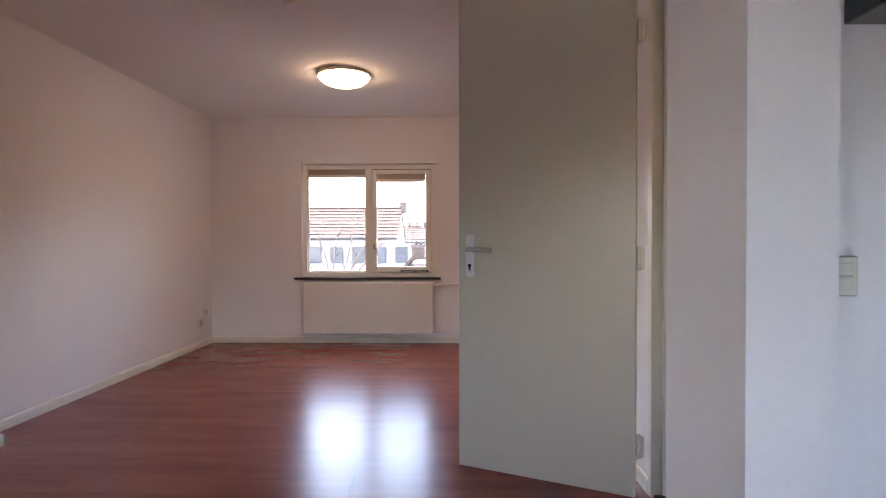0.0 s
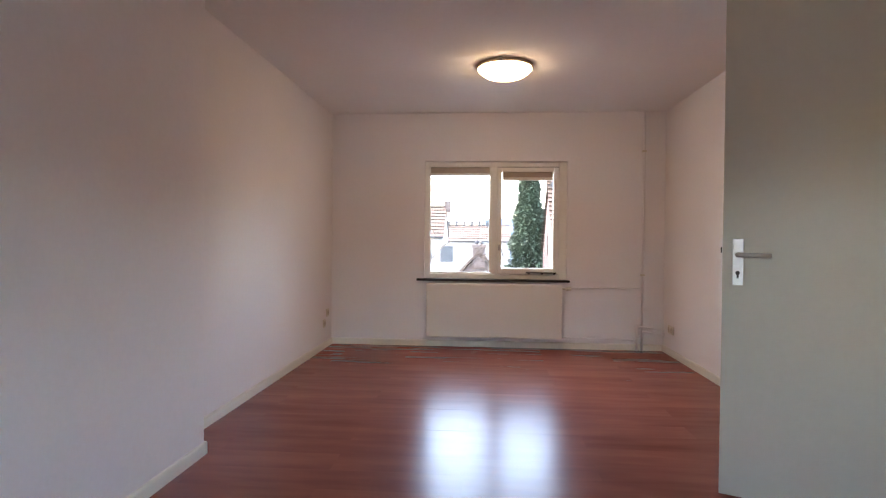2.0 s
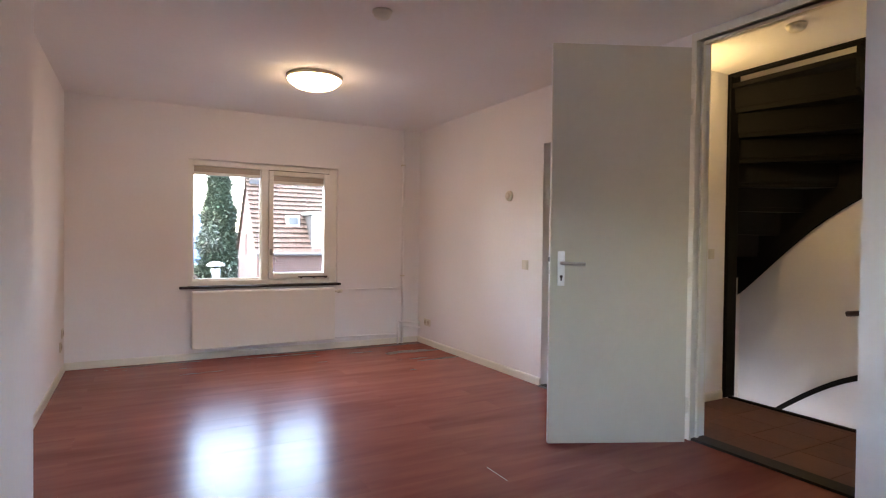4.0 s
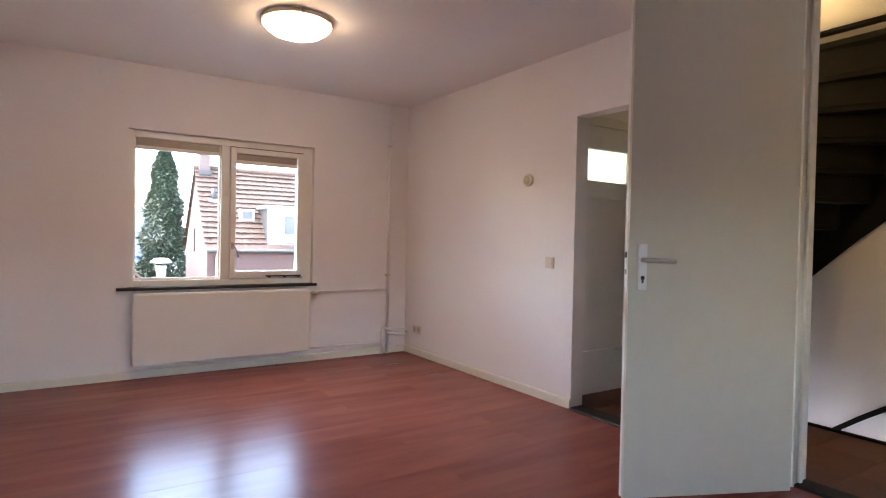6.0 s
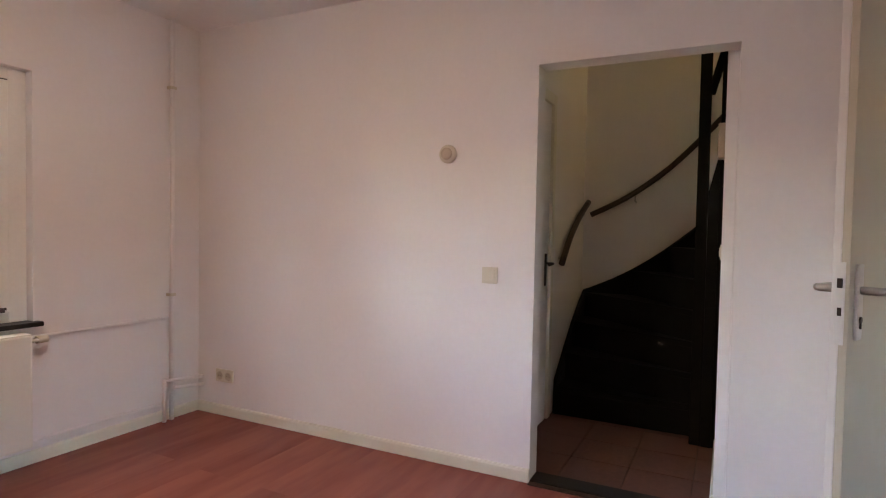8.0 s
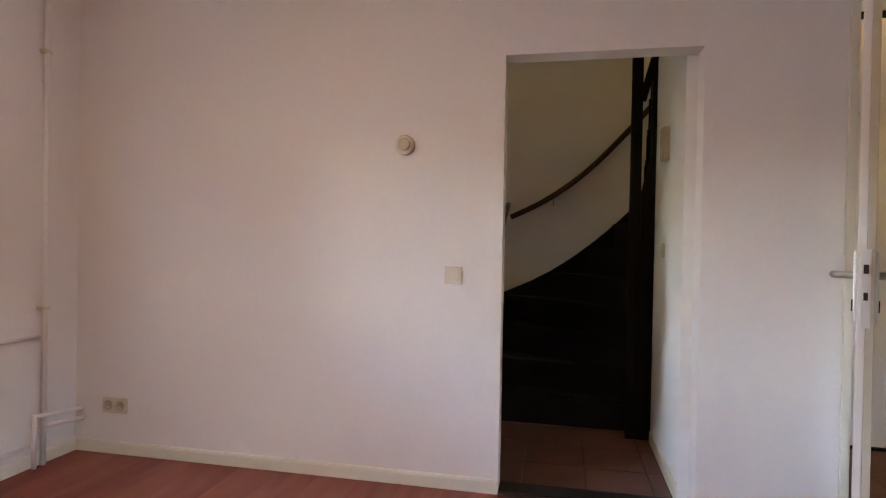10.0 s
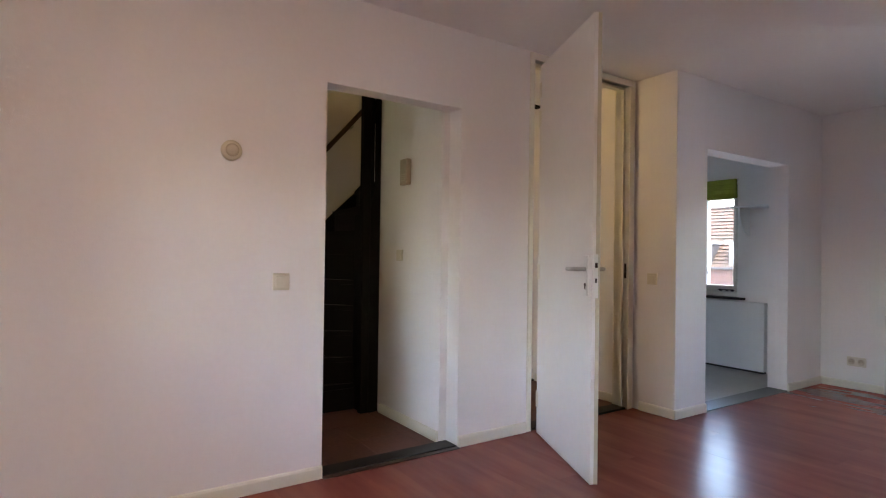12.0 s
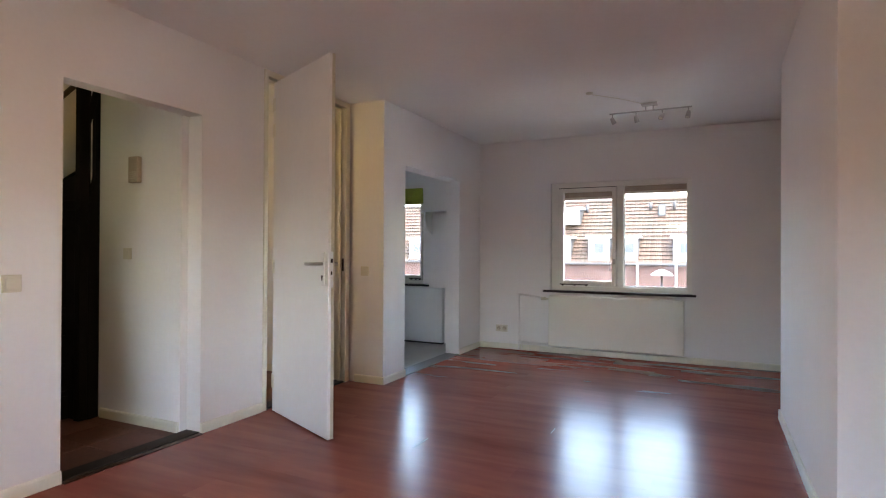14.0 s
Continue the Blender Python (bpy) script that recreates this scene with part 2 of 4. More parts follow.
def wall_mesh(length, height, thick, openings=(), z0=0.0):
    """A wall along local x, thickness along local y, with openings (x0, x1, z0, z1) cut right through."""
    xs = sorted({0.0, length, *[v for o in openings for v in o[:2]]})
    zs = sorted({z0, height, *[v for o in openings for v in o[2:]]})
    bm = bmesh.new()

    def solid(i, k):
        if i < 0 or k < 0 or i >= len(xs) - 1 or k >= len(zs) - 1:
            return False
        cx, cz = (xs[i] + xs[i + 1]) / 2, (zs[k] + zs[k + 1]) / 2
        return not any(a < cx < b and c < cz < d for a, b, c, d in openings)
    cache = {}

    def v(x, y, z):
        key = (round(x, 5), round(y, 5), round(z, 5))
        if key not in cache:
            cache[key] = bm.verts.new((x, y, z))
        return cache[key]
    for i in range(len(xs) - 1):
        for k in range(len(zs) - 1):
            if not solid(i, k):
                continue
            a, b, c, d = xs[i], xs[i + 1], zs[k], zs[k + 1]
            bm.faces.new((v(a, 0, c), v(b, 0, c), v(b, 0, d), v(a, 0, d)))
            bm.faces.new((v(a, thick, d), v(b, thick, d), v(b, thick, c), v(a, thick, c)))
            if not solid(i - 1, k):
                bm.faces.new((v(a, 0, c), v(a, 0, d), v(a, thick, d), v(a, thick, c)))
            if not solid(i + 1, k):
                bm.faces.new((v(b, 0, d), v(b, 0, c), v(b, thick, c), v(b, thick, d)))
            if not solid(i, k - 1):
                bm.faces.new((v(b, 0, c), v(a, 0, c), v(a, thick, c), v(b, thick, c)))
            if not solid(i, k + 1):
                bm.faces.new((v(a, 0, d), v(b, 0, d), v(b, thick, d), v(a, thick, d)))
    return bm


# ---- the large structure ----
CEILING = 2.427
EAST = Matrix.Rotation(0.0135, 4, "Z")          # the east wall leans off square by 0.8 degrees
H = CEILING + 0.02

structure("wall_north", wall_mesh(4.2, H, 0.30, [(3.75 - 2.445, 3.75 - 0.972, 0.705, 1.93)]), WALL,
          "white painted front wall with a wide window", "wall", pose(-3.75, 0, 0))
structure("wall_south", wall_mesh(6.2, H, 0.30, [(1.147 + 2.35, 2.62 + 2.35, 0.705, 1.915), (2.35 - 1.284, 2.35 - 0.474, 0.72, 1.93)]), WALL,
          "white painted rear wall with two windows", "wall", pose(2.35, -6.87, 0, 0, 0, 180))
structure("wall_west", wall_mesh(6.87, H, 0.30), WALL, "white painted side wall", "wall", pose(-3.43, -6.87, 0, 0, 0, 90))
bm = bmesh.new()
box(bm, -3.44, -3.232, -5.05, -3.09, 0, H)
structure("chimney_breast", bm, WALL, "shallow white plastered chimney breast", "wall")
# local x runs south along the wall, thickness towards the hall
structure("wall_east", wall_mesh(4.69, H, 0.115, [(2.235, 3.068, -1, 1.972), (3.64, 4.60, -1, 2.375)], 0.0), WALL,
          "white painted wall with a doorless opening and a door", "wall", EAST @ Matrix.Rotation(radians(-90), 4, "Z"))
structure("wall_kitchen", wall_mesh(2.195, H, 0.16, [(0.37, 1.58, -1, 1.918)]), WALL,
          "white wall with a wide opening to the kitchen", "wall", pose(-0.285, -4.675, 0, 0, 0, -90))
structure("wall_landing_south", wall_mesh(2.48, H, 0.125), WALL, "white wall between landing and kitchen", "wall", pose(-0.125, -4.80, 0))
bm = bmesh.new()
box(bm, 0.165, 1.06, -3.13, -3.02, 0, CEILING + 0.03)
structure("wall_hall_south", bm, WALL, "short white wall ending at the stair post", "wall")
structure("wall_hall_north", wall_mesh(2.2, 3.6, 0.15, [(0.03, 0.85, -1, 2.02)]), WALL, "white hall wall with a panelled door", "wall", pose(0.15, -2.03, 0))
structure("wall_stair_east", wall_mesh(4.0, 3.6, 0.15, (), -2.6), WALL, "white stairwell wall", "wall", pose(1.9, -1.88, 0, 0, 0, -90))
bm = bmesh.new()
box(bm, 0.165, 2.05, -4.7, -1.88, 3.6, 3.75)
structure("ceiling_stairwell", bm, CEIL, "white ceiling high over the stairs", "ceiling")
bm = bmesh.new()
box(bm, -3.75, 0.12, -7.2, 0.3, CEILING, CEILING + 0.2)
structure("ceiling_living", bm, CEIL, "flat white painted ceiling", "ceiling")
bm = bmesh.new()
box(bm, 0.125, 2.35, -7.2, -4.69, CEILING, CEILING + 0.2)
structure("ceiling_kitchen", bm, CEIL, "flat white kitchen ceiling", "ceiling")
bm = bmesh.new()
box(bm, 0.17, 1.10, -4.69, -3.13, CEILING + 0.03, CEILING + 0.2)
structure("ceiling_landing", bm, CEIL, "flat white landing ceiling", "ceiling")
bm = bmesh.new()
box(bm, 0.05, 0.165, -4.69, -1.88, CEILING + 0.03, 3.6)
structure("wall_hall_west_upper", bm, WALL, "upper part of the white stairwell wall", "wall")
bm = bmesh.new()
box(bm, 2.2, 2.35, -6.87, -4.80, 0, H)
structure("wall_kitchen_east", bm, WALL, "white kitchen side wall", "wall")
bm = bmesh.new()
box(bm, 0.10, 2.05, -4.8, -4.69, CEILING + 0.03, 3.6)
structure("wall_stair_south_upper", bm, WALL, "upper white stairwell end wall", "wall")
bm = bmesh.new()
box(bm, 1.10, 1.9, -4.8, -4.675, -2.6, -0.2)
structure("wall_stair_south", bm, WALL, "white stairwell end wall", "wall")

bm = bmesh.new()
under = [(1.14 + 0.76 * k / 8, math.degrees(math.atan2(0.04 + 0.76 * k / 8, 0.29)) / 180 * 13 * 0.184 - 0.045) for k in range(9)]
ring = [(1.90, -2.6), (1.14, -2.6)] + under
front = [bm.verts.new((x, -2.70, z)) for x, z in ring]
rear = [bm.verts.new((x, -2.665, z)) for x, z in ring]
bm.faces.new(front)
bm.faces.new(list(reversed(rear)))
for k in range(len(ring)):
    j = (k + 1) % len(ring)
    bm.faces.new((front[k], rear[k], rear[j], front[j]))
structure("wall_under_stairs", bm, WALL, "white boarding closing the space under the stairs", "wall")

# floors
bm = bmesh.new()
box(bm, -3.75, 0.0, -7.2, 0.3, -0.2, -0.012)
structure("floor_living", bm, UNDERLAY, "red-brown wood laminate plank floor with a soft gloss", "floor")
bm = bmesh.new()
box(bm, 0.0, 1.12, -4.8, -1.88, -0.2, -0.009)
structure("floor_hall", bm, BROWN_VINYL, "worn brown vinyl hall floor", "floor")
bm = bmesh.new()
box(bm, 1.12, 2.05, -2.665, -1.88, -0.2, -0.004)
structure("floor_stair_foot", bm, BROWN_VINYL, "brown floor under the stair foot", "floor")
bm = bmesh.new()
box(bm, -0.13, 2.35, -7.2, -4.8, -0.2, -0.006)
structure("floor_kitchen", bm, GREY_VINYL, "pale grey vinyl kitchen floor", "floor")
bm = bmesh.new()
box(bm, -0.29, -0.13, -6.255, -5.045, -0.2, 0.006)
structure("threshold_kitchen", bm, GREY_STRIP, "grey strip across the kitchen opening", "threshold")
bm = bmesh.new()
box(bm, 0.0, 0.115, -3.067, -2.236, -0.1, 0.012, 0.004)
structure("threshold_hall", bm, SLATE, "dark stone threshold of the hall opening", "threshold", EAST)
bm = bmesh.new()
box(bm, 0.0, 0.115, -4.60, -3.64, -0.1, 0.014, 0.004)
structure("threshold_landing", bm, SLATE, "dark threshold under the open door", "threshold", EAST)
bm = bmesh.new()
box(bm, 0.9, 2.05, -4.8, -3.07, -2.75, -2.6)
structure("floor_stairwell", bm, BROWN_VINYL, "brown floor at the foot of the stairwell", "floor")
bm = bmesh.new()
box(bm, 1.06, 1.118, -4.675, -3.13, -2.6, -0.2)
structure("wall_stairwell_west", bm, WALL, "white wall below the landing", "wall")


def baseboard(x0, y0, x1, y1, m=None):
    """A cream skirting board along a wall, its back on the line, its front to the left of the way."""
    d = Vector((x1 - x0, y1 - y0, 0))
    ln = d.length
    bm = bmesh.new()
    prof = [(0, 0), (0.013, 0), (0.013, 0.052), (0.009, 0.062), (0, 0.064)]
    a = [bm.verts.new((0, p, q)) for p, q in prof]
    b = [bm.verts.new((ln, p, q)) for p, q in prof]
    n = len(prof)
    for k in range(n):
        bm.faces.new((a[k], a[(k + 1) % n], b[(k + 1) % n], b[k]))
    bm.faces.new(a)
    bm.faces.new(list(reversed(b)))
    t = Matrix.Translation((x0, y0, 0)) @ Matrix.Rotation(math.atan2(d.y, d.x), 4, "Z")
    structure("baseboard", bm, TRIM, "cream painted wooden baseboard", "baseboard", m @ t if m else t)


baseboard(0.0, 0.0, -3.43, 0.0)
baseboard(-3.43, 0.0, -3.43, -3.09)
baseboard(-3.43, -3.09, -3.219, -3.09)
baseboard(-3.232, -3.077, -3.232, -5.063)
baseboard(-3.219, -5.05, -3.43, -5.05)
baseboard(-3.43, -5.05, -3.43, -6.87)
baseboard(-3.43, -6.87, -0.285, -6.87)
baseboard(-0.285, -6.87, -0.285, -6.255)
baseboard(-0.285, -5.045, -0.285, -4.662)
baseboard(-0.298, -4.675, 0.0, -4.675)
baseboard(0.0, -2.235, 0.0, 0.0, EAST)
baseboard(0.0, -3.60, 0.0, -3.068, EAST)
baseboard(0.17, -3.02, 0.925, -3.02)
baseboard(1.05, -3.13, 0.17, -3.13)
baseboard(0.17, -4.675, 1.1, -4.675)


# ---- windows ----
def grille(parent, x0, x1, y, z0, z1):
    """A slatted ventilation strip above a pane."""
    bm = bmesh.new()
    box(bm, x0, x1, y, y + 0.03, z0, z1, 0.003)
    g = part("ventilation_grille", bm, GRILLE, parent, "beige aluminium ventilation strip")
    h = (z1 - z0)
    for k in range(3):
        bm = bmesh.new()
        zz = z0 + h * (0.2 + 0.3 * k)
        box(bm, x0 + 0.01, x1 - 0.01, y - 0.008, y - 0.0005, zz - 0.006, zz + 0.006, 0.002)
        part("slat", bm, GRILLE, g)


def window(name, label, m, w=1.455, h=1.225, flip=False):
    """A painted timber window: one fixed light and one casement; origin at the inner wall face, bottom middle."""
    t = thing(name, label, "window", m, kind="structure")
    s = -1 if flip else 1
    f = w / 1.455

    def bx(bm, a, b, *rest):
        a, b = sorted((s * a * f, s * b * f))
        return box(bm, a, b, *rest)
    e = 0.7275
    y0, y1 = 0.055, 0.145
    for a, b, c, d, nm in ((-e, -e + 0.045, 0.0, h, "frame_post"), (e - 0.062, e + 0.018, 0.0, h, "frame_post"),
                           (-0.0425, 0.0275, 0.05, h - 0.055, "mullion")):
        bm = bmesh.new()
        bx(bm, a, b, y0, y1, c, d, 0.004)
        part(nm, bm, FRAME, t)
    for a, b, c, d, nm in ((-e + 0.045, e - 0.062, 0.0, 0.05, "bottom_rail"), (-e + 0.045, e - 0.062, h - 0.055, h, "top_rail")):
        bm = bmesh.new()
        bx(bm, a, b, y0, y1, c, d, 0.004)
        part(nm, bm, FRAME, t)
    # fixed light
    gx0, gx1 = -e + 0.045, -0.0425
    for a, b, c, d in ((gx0, gx0 + 0.012, 0.05, h - 0.055), (gx1 - 0.012, gx1, 0.05, h - 0.055), (gx0 + 0.012, gx1 - 0.012, 0.05, 0.068)):
        bm = bmesh.new()
        bx(bm, a, b, 0.085, 0.11, c, d, 0.002)
        part("glazing_bead", bm, FRAME, t)
    a, b = sorted((s * (gx0 + 0.012) * f, s * (gx1 - 0.012) * f))
    grille(t, a, b, 0.075, h - 0.115, h - 0.057)
    bm = bmesh.new()
    box(bm, a, b, 0.07, 0.107, h - 0.143, h - 0.1155, 0.003)
    part("grille_rail", bm, FRAME, t)
    bm = bmesh.new()
    bx(bm, gx0 + 0.004, gx1 - 0.004, 0.108, 0.114, 0.055, h - 0.10)
    p = part("pane", bm, GLASS, t, "clear window pane")
    p.visible_shadow = False
    # casement, standing a little proud of the frame
    c0, c1, z0, z1 = 0.030, e - 0.065, 0.053, h - 0.062
    sash = new("casement")
    sash.parent = t
    for a, b, c, d, nm in ((c0, c0 + 0.046, z0, z1, "stile"), (c1 - 0.056, c1, z0, z1, "stile"), (c0 + 0.046, c1 - 0.056, z0, z0 + 0.063, "rail"),
                           (c0 + 0.046, c1 - 0.056, z1 - 0.046, z1, "rail")):
        bm = bmesh.new()
        bx(bm, a, b, 0.038, 0.105, c, d, 0.005)
        part(nm, bm, FRAME, sash)
    a, b = sorted((s * (c0 + 0.05) * f, s * (c1 - 0.06) * f))
    grille(sash, a, b, 0.06, z1 - 0.102, z1 - 0.047)
    bm = bmesh.new()
    box(bm, a, b, 0.05, 0.079, z1 - 0.133, z1 - 0.1025, 0.003)
    part("grille_rail", bm, FRAME, sash)
    bm = bmesh.new()
    bx(bm, c0 + 0.04, c1 - 0.05, 0.08, 0.086, z0 + 0.045, z1 - 0.09)
    p = part("pane", bm, GLASS, sash, "clear window pane")
    p.visible_shadow = False
    # rebates behind the casement's joints
    for a, b, c, d in ((c1 - 0.012, e - 0.0615, z0 - 0.003, z1 + 0.007), (0.027, c0 + 0.012, z0 - 0.003, z1 + 0.007),
                       (c0 + 0.013, c1 - 0.013, z1 - 0.012, z1 + 0.0075), (c0 + 0.013, c1 - 0.013, z0 - 0.0035, z0 + 0.012)):
        bm = bmesh.new()
        bx(bm, a, b, 0.107, 0.140, c, d)
        part("rebate", bm, FRAME, t)
    # dark joint over the casement
    bm = bmesh.new()
    bx(bm, c0, c1, 0.05, 0.0545, z1 + 0.001, z1 + 0.007)
    part("joint_seal", bm, DARK_METAL, t)
    # latch and stay
    bm = bmesh.new()
    xh = s * (c0 + 0.022) * f
    box(bm, xh - 0.012, xh + 0.012, 0.028, 0.038, 0.30, 0.36, 0.003)
    lt = part("latch", bm, STEEL, t, "small metal latch with a tilted lever")
    bm = bmesh.new()
    tube(bm, [(xh, 0.03, 0.345), (xh, 0.012, 0.345), (xh + s * 0.03, 0.01, 0.29), (xh + s * 0.045, 0.01, 0.23)], 0.006, 8)
    part("lever", bm, STEEL, lt)
    bm = bmesh.new()
    a, b = sorted((s * (c0 + 0.30) * f, s * (c1 - 0.02) * f))
    box(bm, a, b, 0.022, 0.034, z0 + 0.012, z0 + 0.024, 0.002)
    for q in (a + 0.02, (a + b) / 2, b - 0.03):
        box(bm, q, q + 0.02, 0.016, 0.038, z0 + 0.002, z0 + 0.02, 0.002)
    part("casement_stay", bm, DARK_METAL, t, "dark metal casement stay")
    return t


window("window_1", "white timber window with fixed light and casement", pose(-1.7175, 0, 0.705))
window("window_2", "white timber rear window with casement and fixed light", pose(-1.8925, -6.87, 0.705, 0, 0, 180), h=1.21, flip=True)
window("window_3", "white timber kitchen window", pose(0.884, -6.87, 0.72, 0, 0, 180), w=0.80, h=1.21)


for lab, x0, x1, z, yw, s in (("dark stone sill under the front window", -2.52, -0.945, 0.705, 0.0, 1),
                              ("dark stone sill under the rear window", -2.66, -1.07, 0.705, -6.87, -1),
                              ("dark stone sill under the kitchen window", 0.40, 1.36, 0.72, -6.87, -1)):
    bm = bmesh.new()
    a, b = sorted((yw - s * 0.045, yw + s * 0.054))
    box(bm, x0, x1, a, b, z - 0.022, z + 0.001, 0.004)
    tagged(part("window_sill", bm, SLATE), lab, "sill", kind="structure")


# ---- radiators and pipes ----
def radiator(label, m, w, z0, z1, valve):
    """A flat panel radiator; local x along the wall seen from the room, y out of the wall into the room."""
    t = thing("radiator", label, "radiator", m, "panel radiators")
    bm = bmesh.new()
    box(bm, -w / 2, w / 2, 0.085, 0.105, z0, z1, 0.007)
    part("front_panel", bm, RADIATOR, t)
    bm = bmesh.new()
    box(bm, -w / 2 + 0.01, w / 2 - 0.01, 0.03, 0.045, z0 + 0.01, z1 - 0.005, 0.005)
    part("back_panel", bm, RADIATOR, t)
    bm = bmesh.new()
    n = int(w / 0.03)
    for k in range(n):
        x = -w / 2 + 0.02 + (w - 0.04) * k / (n - 1)
        box(bm, x - 0.0012, x + 0.0012, 0.046, 0.084, z0 + 0.03, z1 - 0.02)
    tagged(part("convector_fins", bm, RADIATOR, t), kind="stuff")
    bm = bmesh.new()
    box(bm, -w / 2, w / 2, 0.03, 0.1, z1 - 0.004, z1 + 0.006, 0.003)
    part("top_cover", bm, RADIATOR, t)
    for sx in (-1, 1):
        bm = bmesh.new()
        box(bm, sx * (w / 2) - 0.003, sx * (w / 2) + 0.003, 0.03, 0.1, z0 + 0.004, z1, 0.002)
        part("side_cover", bm, RADIATOR, t)
        bm = bmesh.new()
        box(bm, sx * w * 0.35 - 0.02, sx * w * 0.35 + 0.02, 0.001, 0.03, z0 + 0.05, z1 - 0.05)
        part("bracket", bm, RADIATOR, t)
    bm = bmesh.new()
    x = valve * (w / 2)
    tube(bm, [(x, 0.06, z1 - 0.035), (x + valve * 0.05, 0.06, z1 - 0.035)], 0.009, 10)
    tube(bm, [(x + valve * 0.045, 0.05, z1 - 0.035), (x + valve * 0.095, 0.05, z1 - 0.035)], 0.018, 14)
    part("thermostat_valve", bm, PLASTIC, t, "white and steel radiator valve")
    bm = bmesh.new()
    tube(bm, [(x + valve * 0.05, 0.05, z1 - 0.035), (x + valve * 0.05, 0.02, z1 - 0.035)], 0.008, 8)
    part("valve_stem", bm, STEEL, t)
    return t


radiator("cream steel panel radiator under the front window", pose(-1.72, 0, 0, 0, 0, 180), 1.38, 0.112, 0.655, -1)
radiator("cream steel panel radiator under the rear window", pose(-1.85, -6.87, 0), 1.39, 0.085, 0.645, 1)


def pipe(label, runs, radius=0.008, clips=()):
    t = thing("heating_pipe", label, "pipe", pose(*runs[0][0]))
    o = Vector(runs[0][0])
    for r in runs:
        bm = bmesh.new()
        tube(bm, [Vector(p) - o for p in r], radius, 10)
        part("pipe_run", bm, PIPE, t)
    for c in clips:
        bm = bmesh.new()
        q = Vector(c) - o
        box(bm, q.x - 0.02, q.x + 0.02, q.y - 0.012, q.y + 0.03, q.z - 0.009, q.z + 0.009, 0.003)
        part("pipe_clip", bm, PLASTIC, t)


pipe("white painted riser pipe in the front corner", [[(-0.218, -0.028, 0.0), (-0.218, -0.028, CEILING)]], 0.0135,
     [(-0.218, -0.030, 2.02), (-0.218, -0.030, 0.77)])
pipe("short white pipe beside the riser", [[(-0.273, -0.036, 0.0), (-0.273, -0.036, 0.262)], [(-0.273, -0.036, 0.25), (-0.003, -0.046, 0.225)],
                                           [(-0.218, -0.05, 0.20), (-0.10, -0.052, 0.185), (-0.003, -0.054, 0.175)]], 0.011)
pipe("thin white pipe from the radiator valve", [[(-1.02, -0.024, 0.625), (-0.98, -0.022, 0.632), (-0.232, -0.016, 0.632)]], 0.008)
pipe("thin white return pipe above the baseboard", [[(-1.03, -0.03, 0.12), (-0.6, -0.024, 0.118), (-0.286, -0.024, 0.11)]], 0.008)
pipe("white painted riser pipe on the rear wall", [[(-0.785, -6.84, 0.0), (-0.785, -6.84, 0.655)], [(-0.785, -6.84, 0.65), (-1.10, -6.845, 0.612)]], 0.009)
pipe("thin white return pipe on the rear wall", [[(-0.82, -6.845, 0.0), (-0.82, -6.845, 0.11), (-1.16, -6.845, 0.10)]], 0.007)


# ---- the open door ----
def lever_set(parent, x, s):
    """Long plate, lever and lock on one face of the leaf (s: which face)."""
    y = s * 0.02
    bm = bmesh.new()
    a, b = sorted((y, y + s * 0.009))
    box(bm, x - 0.021, x + 0.021, a, b, 0.925, 1.125, 0.003)
    pl = part("handle_plate", bm, ALU, parent, "long silver aluminium plate")
    bm = bmesh.new()
    tube(bm, [(x, y + s * 0.008, 1.056), (x, y + s * 0.045, 1.056), (x - 0.012, y + s * 0.055, 1.056), (x - 0.125, y + s * 0.055, 1.054)], 0.0105, 12)
    part("lever_handle", bm, STEEL, pl, "silver lever handle")
    bm = bmesh.new()
    tube(bm, [(x, y + s * 0.008, 0.978), (x, y + s * 0.0125, 0.978)], 0.009, 12)
    box(bm, x - 0.004, x + 0.004, min(y + s * 0.008, y + s * 0.0125), max(y + s * 0.008, y + s * 0.0125), 0.955, 0.978)
    part("keyhole", bm, DARK_METAL, pl)


leaf = thing("door_1", "flush cream door standing wide open into the room", "door", pose(-0.018, -3.654, 0, 0, 0, 155.2), kind="structure")
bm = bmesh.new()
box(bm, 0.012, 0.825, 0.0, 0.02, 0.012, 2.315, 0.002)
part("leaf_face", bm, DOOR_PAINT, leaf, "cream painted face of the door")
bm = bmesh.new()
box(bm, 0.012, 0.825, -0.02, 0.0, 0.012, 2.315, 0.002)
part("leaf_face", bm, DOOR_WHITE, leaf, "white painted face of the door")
lever_set(leaf, 0.765, 1)
lever_set(leaf, 0.765, -1)
bm = bmesh.new()
box(bm, 0.824, 0.8275, -0.011, 0.011, 0.915, 1.13, 0.001)
lk = part("lock_plate", bm, ALU, leaf, "silver lock plate with latch")
for za, zb, ya in ((1.063, 1.088, 0.006), (0.990, 1.012, 0.005)):
    bm = bmesh.new()
    box(bm, 0.8265, 0.833 if za > 1 else 0.8282, -ya, ya, za, zb, 0.001)
    part("latch_bolt", bm, DARK_METAL, lk)
for z in (0.22, 1.02, 1.98, 2.16):
    bm = bmesh.new()
    tube(bm, [(0.002, -0.012, z - 0.05), (0.002, -0.012, z + 0.05)], 0.0095, 10)
    box(bm, 0.002, 0.04, -0.0225, -0.0195, z - 0.045, z + 0.045)
    box(bm, -0.02, 0.002, -0.014, -0.010, z - 0.045, z + 0.045)
    part("hinge", bm, TRIM, leaf, "painted steel hinge")

